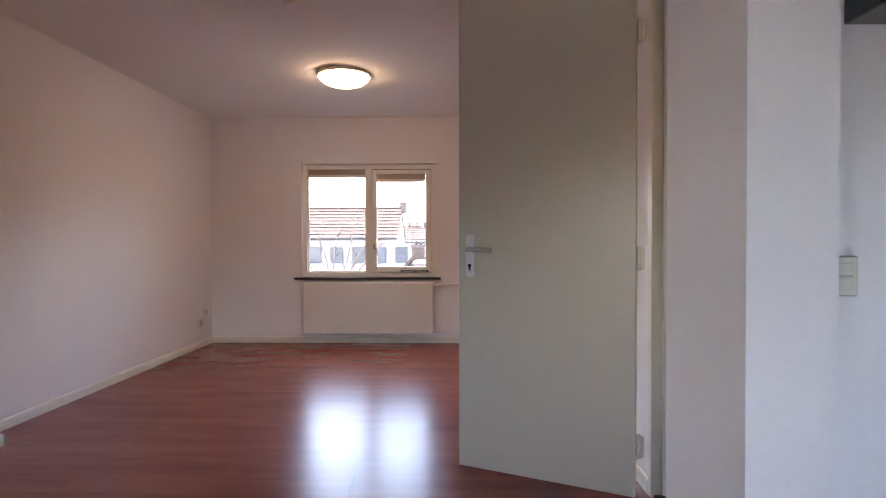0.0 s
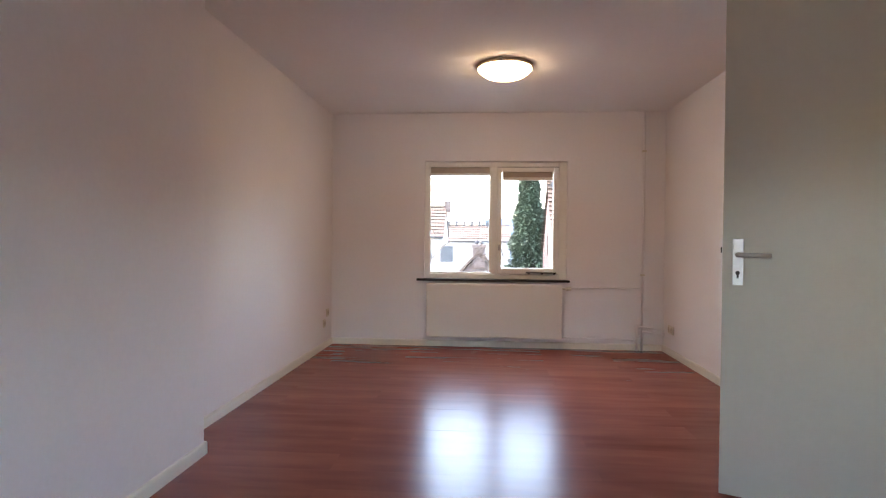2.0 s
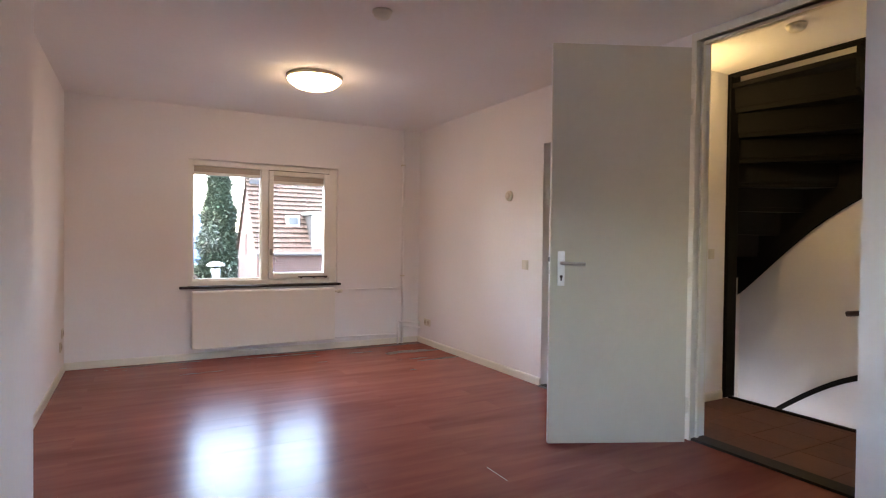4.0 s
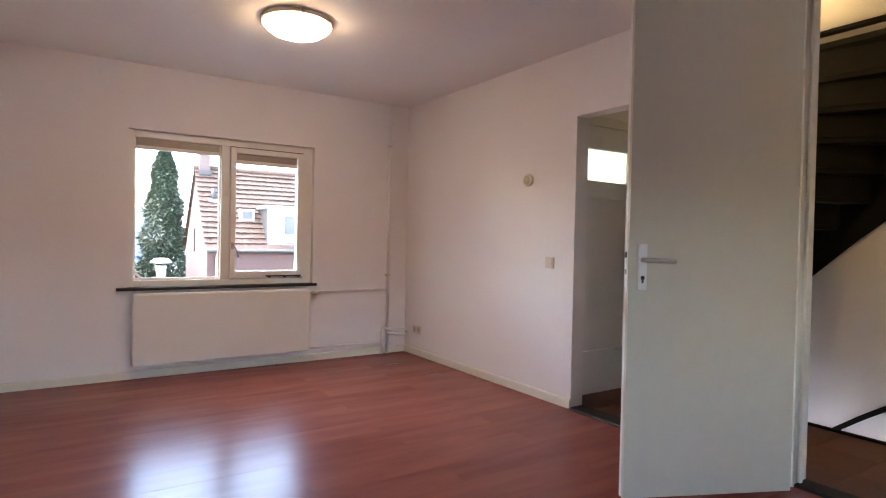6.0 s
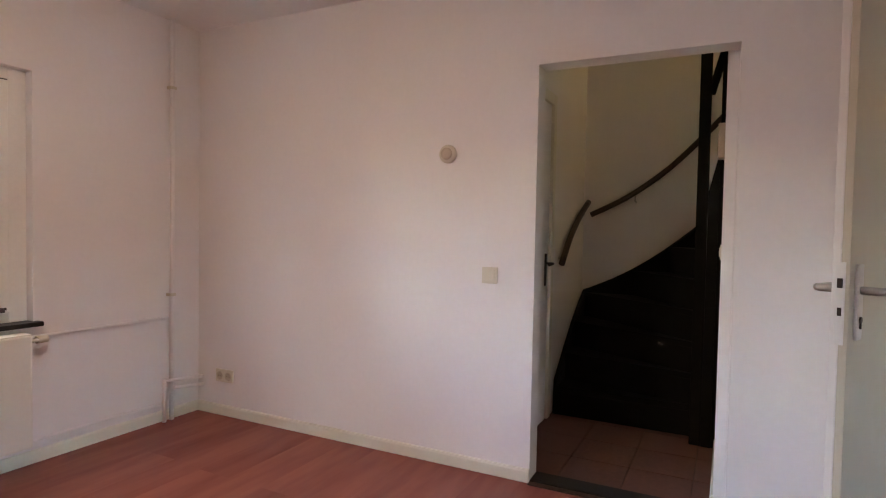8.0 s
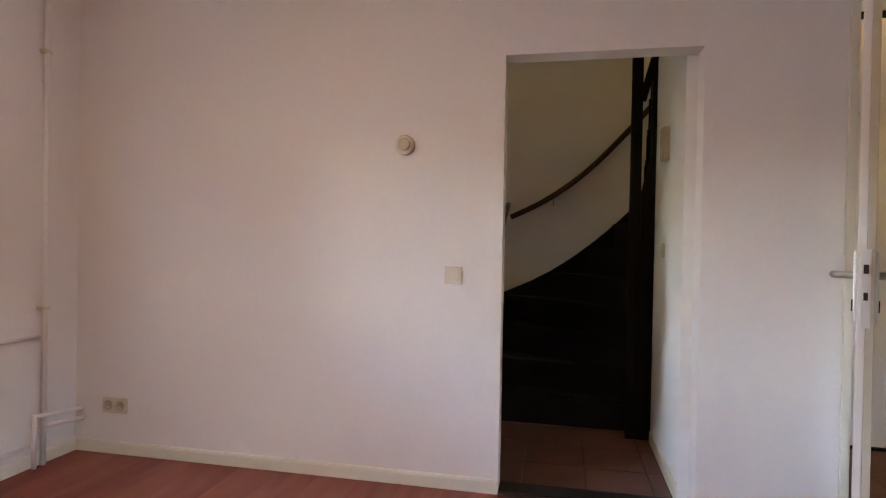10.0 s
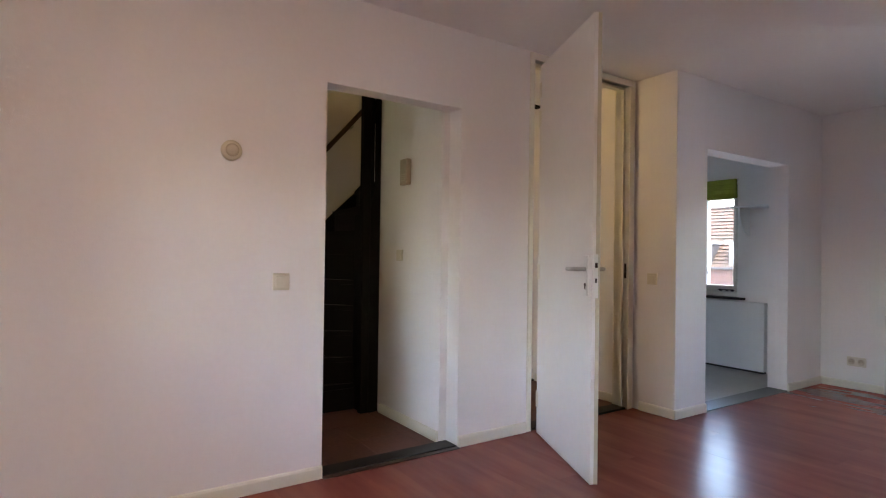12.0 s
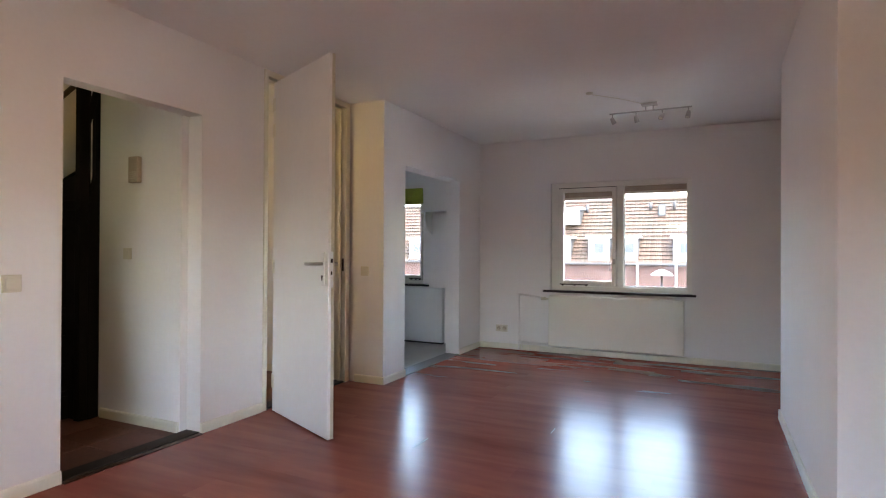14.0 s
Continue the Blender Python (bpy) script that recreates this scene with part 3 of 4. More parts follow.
frame_t = thing("door_frame", "white painted timber frame round the landing door", "door frame", EAST, kind="structure")
for nm, dims in (("jamb", (-0.012, 0.127, -3.64, -3.605, 0, 2.375)), ("jamb", (-0.012, 0.127, -4.655, -4.60, 0, 2.375)), ("head", (-0.012, 0.127, -4.655, -3.605, 2.375, 2.42)),
                 ("door_stop", (0.035, 0.06, -3.655, -3.64, 0, 2.36)), ("door_stop", (0.035, 0.06, -4.60, -4.585, 0, 2.36)), ("door_stop", (0.035, 0.06, -4.585, -3.655, 2.355, 2.375))):
    bm = bmesh.new()
    box(bm, *dims, 0.003)
    part(nm, bm, TRIM, frame_t)
bm = bmesh.new()
box(bm, 0.008, 0.028, -4.60, -4.598, 0.96, 1.07, 0.0005)
sp = part("strike_plate", bm, DARK_METAL, frame_t, "dark metal strike plate")


# ---- fittings ----
def ceiling_lamp(m):
    t = thing("ceiling_lamp", "lit opal glass dome ceiling lamp with a brass rim", "lamp", m)
    bm = bmesh.new()
    lathe(bm, [(0.0, 0.0), (0.208, 0.0), (0.213, -0.005), (0.213, -0.022), (0.207, -0.026), (0.0, -0.026)], 48)
    part("base_plate", bm, BEIGE, t, "beige metal base plate")
    bm = bmesh.new()
    lathe(bm, [(0.200, -0.027), (0.203, -0.032), (0.188, -0.052), (0.150, -0.079), (0.10, -0.096), (0.05, -0.104), (0.0, -0.106)], 48)
    part("glass_shade", bm, LAMP_GLOW, t, "glowing opal glass dome")
    for a in (20, 140, 260):
        bm = bmesh.new()
        x, y = 0.207 * math.cos(radians(a)), 0.207 * math.sin(radians(a))
        box(bm, x - 0.014, x + 0.014, y - 0.014, y + 0.014, -0.032, 0.0, 0.004)
        part("clip", bm, STEEL, t)
    return t


ceiling_lamp(pose(-1.672, -1.571, CEILING))

det = thing("smoke_detector", "small white round smoke detector on the ceiling", "detector", pose(-1.69, -2.985, CEILING))
bm = bmesh.new()
lathe(bm, [(0.0, 0.0), (0.055, 0.0), (0.055, -0.012), (0.048, -0.016), (0.046, -0.030), (0.036, -0.038), (0.0, -0.039)], 32)
part("housing", bm, PLASTIC, det)
bm = bmesh.new()
lathe(bm, [(0.018, -0.0385), (0.016, -0.042), (0.0, -0.042)], 20)
part("test_button", bm, PLASTIC, det)


def wall_switch(label, m, w=0.08, h=0.08, rockers=1):
    """Local x along the wall, z up, y out of the wall."""
    t = thing("light_switch", label, "switch", m)
    bm = bmesh.new()
    box(bm, -w / 2, w / 2, 0.0, 0.010, -h / 2, h / 2, 0.003)
    part("cover_plate", bm, PLASTIC, t)
    for k in range(rockers):
        bm = bmesh.new()
        hh = (h - 0.026) / rockers
        z0 = -h / 2 + 0.013 + k * hh
        box(bm, -w / 2 + 0.013, w / 2 - 0.013, 0.0095, 0.0145, z0 + 0.001, z0 + hh - 0.001, 0.002)
        part("rocker", bm, PLASTIC, t)
    return t


def socket(label, m, n=2):
    t = thing("wall_socket", label, "socket", m)
    w = 0.072 * n
    bm = bmesh.new()
    box(bm, -w / 2, w / 2, 0.0, 0.012, -0.04, 0.04, 0.004)
    part("cover_plate", bm, PLASTIC, t)
    for k in range(n):
        x = -w / 2 + 0.036 + 0.072 * k
        bm = bmesh.new()
        lathe(bm, [(0.026, 0.0), (0.026, 0.0028), (0.021, 0.0028), (0.0205, 0.0012), (0.0, 0.0012)], 24)
        bmesh.ops.transform(bm, matrix=pose(x, 0.0118, 0, -90), verts=bm.verts)
        ring = part("outlet", bm, BEIGE, t, "round beige socket outlet")
        for sx in (-1, 1):
            bm = bmesh.new()
            tube(bm, [(x + sx * 0.0095, 0.0126, 0), (x + sx * 0.0095, 0.0142, 0)], 0.0028, 8)
            part("pin_hole", bm, DARK_METAL, ring)
    return t


ON_EAST = lambda y, z: EAST @ pose(0, y, z, 0, 0, 90)
wall_switch("square white light switch on the wall", ON_EAST(-2.014, 0.978))
socket("double white wall socket above the baseboard", ON_EAST(-0.243, 0.251))
sensor = thing("wall_sensor", "round white wall sensor with a beige centre", "sensor", ON_EAST(-1.776, 1.576) @ pose(0, 0, 0, -90))
bm = bmesh.new()
lathe(bm, [(0.0, 0.0), (0.046, 0.0), (0.046, 0.014), (0.040, 0.022), (0.030, 0.024)], 32)
part("housing", bm, PLASTIC, sensor)
bm = bmesh.new()
lathe(bm, [(0.030, 0.0235), (0.029, 0.030), (0.018, 0.033), (0.0, 0.034)], 32)
part("dial", bm, BEIGE, sensor, "beige round centre")
wall_switch("square white light switch beside the landing door", pose(-0.10, -4.675, 0.963, 0, 0, 0))
socket("double white wall socket on the rear wall", pose(-0.568, -6.87, 0.238))
socket("white wall socket near the front corner", pose(-3.43, -0.17, 0.35, 0, 0, -90), 1)
socket("second white wall socket near the front corner", pose(-3.43, -0.285, 0.254, 0, 0, -90), 1)
wall_switch("white light switch on the hall wall", pose(0.66, -3.02, 1.109), 0.075, 0.075)
chime = thing("door_chime", "aged tan plastic door chime box on the hall wall", "chime", pose(0.575, -3.02, 1.655))
bm = bmesh.new()
box(bm, -0.045, 0.045, 0.0, 0.035, -0.085, 0.085, 0.006)
part("housing", bm, CHIME, chime)
for k in range(4):
    bm = bmesh.new()
    box(bm, -0.03, 0.03, 0.0345, 0.037, -0.06 + k * 0.013, -0.053 + k * 0.013)
    part("slot", bm, BEIGE, chime)

# spotlight bar
spots = thing("spotlight_bar", "satin steel ceiling bar with four spotlights", "lamp", pose(-2.315, -5.72, CEILING))
bm = bmesh.new()
box(bm, -0.065, 0.065, -0.035, 0.035, -0.022, 0.0, 0.005)
part("canopy", bm, STEEL, spots)
for x in (-0.03, 0.03):
    bm = bmesh.new()
    tube(bm, [(x, 0, -0.02), (x, 0, -0.062)], 0.005, 8)
    part("stem", bm, STEEL, spots)
bm = bmesh.new()
tube(bm, [(-0.335, 0, -0.065), (0.335, 0, -0.065)], 0.0065, 10)
part("bar", bm, STEEL, spots)
for x, ax, ay in ((-0.31, 10, -10), (-0.105, 35, -25), (0.11, -8, 12), (0.31, -14, 25)):
    hd = new("spot_head")
    hd.parent = spots
    hd.matrix_basis = pose(x, 0, -0.065)
    bm = bmesh.new()
    tube(bm, [(0, 0, 0), (0, 0, -0.038)], 0.005, 8)
    part("arm", bm, STEEL, hd)
    bm = bmesh.new()
    lathe(bm, [(0.0, 0.016), (0.013, 0.016), (0.016, 0.010), (0.020, -0.014), (0.021, -0.042), (0.0195, -0.042), (0.017, -0.026)], 20)
    bmesh.ops.transform(bm, matrix=pose(0, 0, -0.05, ax, ay, 0), verts=bm.verts)
    part("reflector_cup", bm, STEEL, hd)
    bm = bmesh.new()
    lathe(bm, [(0.0185, -0.036), (0.0, -0.038)], 20)
    bmesh.ops.transform(bm, matrix=pose(0, 0, -0.05, ax, ay, 0), verts=bm.verts)
    part("bulb_face", bm, PLASTIC, hd)
hook = thing("ceiling_hook", "old ceiling outlet with a thin white cable", "outlet", pose(-1.905, -5.20, CEILING))
bm = bmesh.new()
lathe(bm, [(0.0, 0), (0.03, 0), (0.028, -0.010), (0.012, -0.016), (0.0, -0.017)], 20)
part("cap", bm, PLASTIC, hook)
bm = bmesh.new()
tube(bm, [(0, 0, -0.01), (-0.1, -0.12, -0.009), (-0.22, -0.28, -0.006), (-0.36, -0.49, -0.009)], 0.003, 6)
part("cable", bm, PLASTIC, hook)


# ---- hall: panelled door, stairs, rails ----
hall_door = thing("door_2", "white panelled hall door with a frosted yellow top pane", "door", pose(0.19, -2.03, 0), kind="structure")
for nm, d in (("stile", (-0.012, 0.15, 0.0, 0.04, -0.004, 2.02)), ("stile", (0.62, 0.77, 0.0, 0.04, -0.004, 2.02)), ("bottom_rail", (0.15, 0.62, 0.0, 0.04, -0.004, 0.32)),
              ("lock_rail", (0.15, 0.62, 0.0, 0.04, 1.46, 1.585)), ("top_rail", (0.15, 0.62, 0.0, 0.04, 1.82, 2.02))):
    bm = bmesh.new()
    box(bm, *d, 0.004)
    part(nm, bm, DOOR_WHITE, hall_door)
bm = bmesh.new()
box(bm, 0.1505, 0.6195, 0.012, 0.028, 0.3205, 1.4595)
part("panel", bm, DOOR_WHITE, hall_door)
bm = bmesh.new()
box(bm, 0.152, 0.618, 0.016, 0.022, 1.587, 1.818)
part("pane", bm, FROSTED, hall_door, "frosted yellowish glass pane")
bm = bmesh.new()
box(bm, 0.685, 0.72, -0.007, 0.0, 0.86, 1.06, 0.003)
pl = part("handle_plate", bm, DARK_METAL, hall_door, "dark metal plate")
bm = bmesh.new()
tube(bm, [(0.702, -0.005, 1.0), (0.702, -0.05, 1.0), (0.69, -0.055, 1.0), (0.60, -0.055, 0.995)], 0.008, 10)
part("lever_handle", bm, DARK_METAL, pl)
for nm, d in (("frame_post", (0.772, 0.83, -0.018, 0.05, 0.0, 2.06)), ("frame_head", (-0.02, 0.772, -0.018, 0.05, 1.99, 2.06))):
    bm = bmesh.new()
    box(bm, *d, 0.004)
    part(nm, bm, TRIM, hall_door)

CX, CY = 1.10, -2.97
RX0, RX1, RY0, RY1 = 1.10, 1.885, -4.0, -2.045
RISE, STEPS = 0.184, 13


def rim(a):
    """The plan point where a ray from the stair centre, a degrees clockwise from north, meets the stairwell walls."""
    dx, dy = math.sin(radians(a)), math.cos(radians(a))
    k = min([(RX1 - CX) / dx if dx > 1e-6 else 1e9, (RY1 - CY) / dy if dy > 1e-6 else 1e9, (RY0 - CY) / dy if dy < -1e-6 else 1e9])
    return Vector((CX + dx * k, CY + dy * k))


stairs = thing("staircase", "black-stained winding wooden staircase with open back", "stairs", pose(0, 0, 0))
CORNERS = [math.degrees(math.atan2(RX1 - CX, RY1 - CY)), math.degrees(math.atan2(RX1 - CX, RY0 - CY))]
for i in range(STEPS):
    a0, a1 = 180.0 * i / STEPS, 180.0 * (i + 1) / STEPS
    lead = max(0.0, a0 - 1.6)
    pts = [Vector((CX + 0.03 * math.sin(radians(lead)), CY + 0.03 * math.cos(radians(lead)))), rim(lead)]
    pts += [rim(c) for c in CORNERS if lead < c < a1]
    pts += [rim(a1), Vector((CX + 0.03 * math.sin(radians(a1)), CY + 0.03 * math.cos(radians(a1))))]
    bm = bmesh.new()
    prism(bm, [(p.x, p.y) for p in reversed(pts)], (i + 1) * RISE - 0.034, (i + 1) * RISE)
    part("tread", bm, BLACK_WOOD, stairs)
    p0, p1 = Vector((CX, CY)), rim(a0)
    d = (p1 - p0).normalized()
    nn = Vector((d.y, -d.x)) * 0.009
    p0 = p0 + d * 0.04
    bm = bmesh.new()
    prism(bm, [tuple(p0 - nn), tuple(p1 - nn), tuple(p1 + nn), tuple(p0 + nn)], i * RISE, (i + 1) * RISE - 0.034)
    part("riser", bm, BLACK_WOOD, stairs)
angles = sorted([*range(0, 181, 6), *CORNERS])
bm = bmesh.new()
cols = []
for a in angles:
    p = rim(a)
    q = p + (Vector((CX, CY)) - p).normalized() * 0.022
    z = a / 180.0 * STEPS * RISE
    lo = max(0.0, z - 0.12 - 0.10 * min(1.0, max(0.0, (a - 50) / 20)))
    z -= 0.03 * min(1.0, max(0.0, (a - 38) / 43))
    cols.append([bm.verts.new((p.x, p.y, lo)), bm.verts.new((q.x, q.y, lo)), bm.verts.new((q.x, q.y, z + 0.21)), bm.verts.new((p.x, p.y, z + 0.22))])
for u, v in zip(cols, cols[1:]):
    for k in range(4):
        bm.faces.new((u[k], u[(k + 1) % 4], v[(k + 1) % 4], v[k]))
bm.faces.new(cols[0])
bm.faces.new(list(reversed(cols[-1])))
part("wall_string", bm, BLACK_WOOD, stairs)
for d in ((0.945, 1.0, -2.938, -2.878, 0.0, 2.9), (0.95, 1.0, -3.018, -2.990, 0.0, 2.9), (1.085, 1.20, -3.14, -3.032, 0.0, 2.9)):
    bm = bmesh.new()
    box(bm, *d, 0.006)
    part("newel_post", bm, BLACK_WOOD, stairs)
bm = bmesh.new()
box(bm, 1.001, 1.13, -3.02, -2.90, 0.0, 1.40, 0.004)
part("inner_string", bm, BLACK_WOOD, stairs)
bm = bmesh.new()
low = [bm.verts.new(p) for p in ((0.945, -2.991, 0), (0.985, -2.991, 0), (0.985, -2.939, 0), (0.945, -2.939, 0))]
top = [bm.verts.new(p) for p in ((0.945, -2.991, 1.66), (0.985, -2.991, 1.66), (0.985, -2.939, 1.44), (0.945, -2.939, 1.44))]
bm.faces.new(low)
bm.faces.new(top)
for k in range(4):
    bm.faces.new((low[k], low[(k + 1) % 4], top[(k + 1) % 4], top[k]))
part("string_panel", bm, BLACK_WOOD, stairs)
bm = bmesh.new()
tube(bm, [(0.965, -2.935, 1.98), (0.965, -3.005, 2.24)], 0.022, 8)
part("rail", bm, BLACK_WOOD, stairs)
bm = bmesh.new()
box(bm, 1.06, 1.135, -4.675, -3.14, 2.44, 2.64, 0.004)
part("trimmer_board", bm, BLACK_WOOD, stairs)


def handrail(label, pts, brackets, wall_axis, wall_at):
    t = thing("handrail", label, "handrail", pose(*pts[0]), "stair handrails")
    o = Vector(pts[0])
    fine = []
    for a, b in zip(pts, pts[1:]):
        for k in range(4):
            fine.append(Vector(a).lerp(Vector(b), k / 4) - o)
    fine.append(Vector(pts[-1]) - o)
    for _ in range(3):
        fine = [fine[0]] + [(fine[k - 1] + fine[k] * 2 + fine[k + 1]) / 4 for k in range(1, len(fine) - 1)] + [fine[-1]]
    bm = bmesh.new()
    tube(bm, fine, 0.021, 12)
    part("rail", bm, BROWN_WOOD, t)
    for b in brackets:
        q = Vector(b)
        w = q.copy()
        w[wall_axis] = wall_at
        bm = bmesh.new()
        tube(bm, [q - o, q - o + Vector((0, 0, -0.04)), w - o + Vector((0, 0, -0.05))], 0.006, 8)
        part("bracket", bm, STEEL, t)


handrail("short dark brown handrail on the hall wall", [(1.10, -2.08, 0.99), (1.30, -2.08, 1.17), (1.57, -2.08, 1.32), (1.83, -2.08, 1.43)], [(1.2, -2.08, 1.07), (1.7, -2.08, 1.37)], 1, -2.032)
handrail("long dark brown handrail rising along the stair wall", [(1.84, -2.10, 1.335), (1.84, -2.35, 1.45), (1.84, -2.65, 1.66), (1.84, -2.95, 1.97), (1.84, -3.5, 2.6)],
         [(1.84, -2.42, 1.48), (1.84, -3.2, 2.25)], 0, 1.898)

# landing: edge of the stairwell, lower string, lamp
edge = thing("stairwell_edge", "black painted board edging the stairwell", "edging", pose(1.118, -3.9, 0))
bm = bmesh.new()
box(bm, 0.0, 0.03, -0.77, 0.76, -0.2, 0.012, 0.004)
part("board", bm, BLACK_WOOD, edge)
low_rail = thing("lower_stair_string", "curved black string of the flight going down", "stairs", pose(1.88, -3.0, -0.3))
bm = bmesh.new()
cols = []
for k in range(13):
    f = k / 12
    y, z = -0.85 * f, 0.03 + 0.52 * math.sin(f * 1.35)
    cols.append([bm.verts.new((dx, y, z + dz)) for dx, dz in ((-0.01, -0.02), (0.018, -0.02), (0.018, 0.025), (-0.01, 0.025))])
for u, v in zip(cols, cols[1:]):
    for k in range(4):
        bm.faces.new((u[k], u[(k + 1) % 4], v[(k + 1) % 4], v[k]))
bm.faces.new(cols[0])
bm.faces.new(list(reversed(cols[-1])))
part("string", bm, BLACK_WOOD, low_rail)
handrail("end of the lower dark brown handrail", [(1.84, -3.60, 0.66), (1.84, -3.85, 0.70), (1.84, -4.3, 0.9)], [(1.84, -3.9, 0.71)], 0, 1.898)
wl = thing("wall_lamp", "lit yellow glass wall lamp on the landing", "lamp", pose(0.48, -3.13, 2.16))
bm = bmesh.new()
box(bm, -0.05, 0.05, -0.02, 0.0, -0.06, 0.06, 0.006)
part("back_plate", bm, STEEL, wl)
bm = bmesh.new()
lathe(bm, [(0.0, -0.09), (0.05, -0.08), (0.06, 0.0), (0.05, 0.08), (0.0, 0.09)], 20, (0, -0.085, 0))
part("glass_shade", bm, WALL_GLOW, wl)
# unseen lamp, added for the warm light that falls from upstairs
up_lamp = thing("wall_lamp", "unseen lamp added for the light falling from upstairs", "lamp", pose(1.50, -4.69, 3.2))
bm = bmesh.new()
box(bm, -0.05, 0.05, 0.0, 0.02, -0.06, 0.06, 0.006)
part("back_plate", bm, STEEL, up_lamp)
bm = bmesh.new()
lathe(bm, [(0.0, -0.08), (0.05, -0.07), (0.06, 0.0), (0.05, 0.07), (0.0, 0.08)], 20, (0, 0.085, 0))
part("glass_shade", bm, WALL_GLOW, up_lamp)
sd = thing("smoke_detector", "white round detector on the landing ceiling", "detector", pose(0.50, -3.95, CEILING + 0.03))
bm = bmesh.new()
lathe(bm, [(0.0, 0.0), (0.055, 0.0), (0.055, -0.012), (0.046, -0.030), (0.036, -0.038), (0.0, -0.039)], 32)
part("housing", bm, PLASTIC, sd)
wall_switch("small white light switch on the landing wall", pose(0.90, -3.13, 1.10, 0, 0, 180), 0.06, 0.075)

# ---- kitchen ----
blind = thing("roman_blind", "green folded roman blind over the kitchen window", "blind", pose(0.90, -6.83, 1.735))
for k in range(4):
    bm = bmesh.new()
    box(bm, -0.43, 0.43, -0.012 + 0.004 * k, 0.010 + 0.006 * k, 0.0 + 0.048 * k, 0.052 + 0.048 * k, 0.008)
    part("fold", bm, GREEN_CLOTH, blind)
shelf = thing("wall_shelf", "white kitchen shelf on curved brackets", "shelf", pose(-0.10, -6.87, 1.62))
bm = bmesh.new()
box(bm, 0.0, 0.55, 0.0, 0.22, 0.0, 0.018, 0.003)
part("board", bm, WHITE_IN, shelf)
for x in (0.03, 0.47):
    bm = bmesh.new()
    prof = [(0.0, 0.0), (0.19, 0.0), (0.185, -0.08), (0.15, -0.16), (0.09, -0.23), (0.0, -0.27)]
    a = [bm.verts.new((x - 0.009, p, q)) for p, q in prof]
    b = [bm.verts.new((x + 0.009, p, q)) for p, q in prof]
    bm.faces.new(a)
    bm.faces.new(list(reversed(b)))
    for k in range(len(prof)):
        j = (k + 1) % len(prof)
        bm.faces.new((a[k], b[k], b[j], a[j]))
    part("curved_bracket", bm, WHITE_IN, shelf)
boxed = thing("boxed_panel", "white boxed-in panel under the kitchen window", "panel", pose(0.18, -6.80, 0.0))
bm = bmesh.new()
box(bm, 0.0, 1.6, -0.068, 0.0, 0.015, 0.685, 0.004)
part("front_board", bm, WHITE_IN, boxed)
bm = bmesh.new()
box(bm, 0.01, 1.59, -0.068, -0.012, -0.006, 0.0145)
part("plinth", bm, LEAD, boxed)
wall_switch("tall white double switch on the kitchen wall", pose(0.035, -4.80, 1.018, 0, 0, 180), 0.08, 0.085, 2)
cab = thing("meter_cabinet", "grey wall cabinet with a dark frame", "cabinet", pose(0.30, -4.80, 1.56))
bm = bmesh.new()
box(bm, -0.255, 0.255, -0.11, 0.0, 0.0, 0.6, 0.004)
part("body", bm, GREY_STRIP, cab)
for d in ((-0.26, 0.26, -0.125, -0.1105, 0.0, 0.022), (-0.26, 0.26, -0.125, -0.1105, 0.578, 0.6), (-0.26, -0.238, -0.125, -0.1105, 0.0225, 0.5775), (0.238, 0.26, -0.125, -0.1105, 0.0225, 0.5775)):
    bm = bmesh.new()
    box(bm, *d, 0.002)
    part("frame_bar", bm, LEAD, cab)

# ---- hall and landing floor tiles ----
hall_floor = bpy.data.objects["floor_hall"]
tile_cache = {}


def floor_tile(x0, x1, y0, y1):
    key = (round(x1 - x0, 4), round(y1 - y0, 4))
    if key not in tile_cache:
        bm = bmesh.new()
        w, d = key
        low = [bm.verts.new(p) for p in ((0.001, 0.001, -0.009), (w - 0.001, 0.001, -0.009), (w - 0.001, d - 0.001, -0.009), (0.001, d - 0.001, -0.009))]
        top = [bm.verts.new(p) for p in ((0.002, 0.002, -0.003), (w - 0.002, 0.002, -0.003), (w - 0.002, d - 0.002, -0.003), (0.002, d - 0.002, -0.003))]
        bm.faces.new(top)
        for k in range(4):
            bm.faces.new((low[k], low[(k + 1) % 4], top[(k + 1) % 4], top[k]))
        tile_cache[key] = mesh_of("tile", bm, BROWN_TILE)
    ob = new("tile", tile_cache[key])
    ob.parent = hall_floor
    ob.matrix_basis = pose(x0, y0, 0)


for xa, xb, ya, yb in ((0.15, 1.12, -3.02, -2.03), (0.17, 1.12, -4.675, -3.13)):
    y = yb
    while y > ya + 0.01:
        y2 = max(ya, y - 0.30)
        x = xa
        while x < xb - 0.01:
            x2 = min(xb, x + 0.30)
            floor_tile(x, x2, y2, y)
            x = x2
        y = y2
bm = bmesh.new()
box(bm, -0.035, -0.001, -3.067, -2.236, 0.0005, 0.007, 0.002)
structure("trim_hall", bm, BROWN_WOOD, "brown wooden strip before the hall threshold", "trim", EAST)

# ---- the laminate planks ----
floor_ob = bpy.data.objects["floor_living"]
PW, PL = 0.2045, 1.285
rng = random.Random(4)
plank_cache = {}


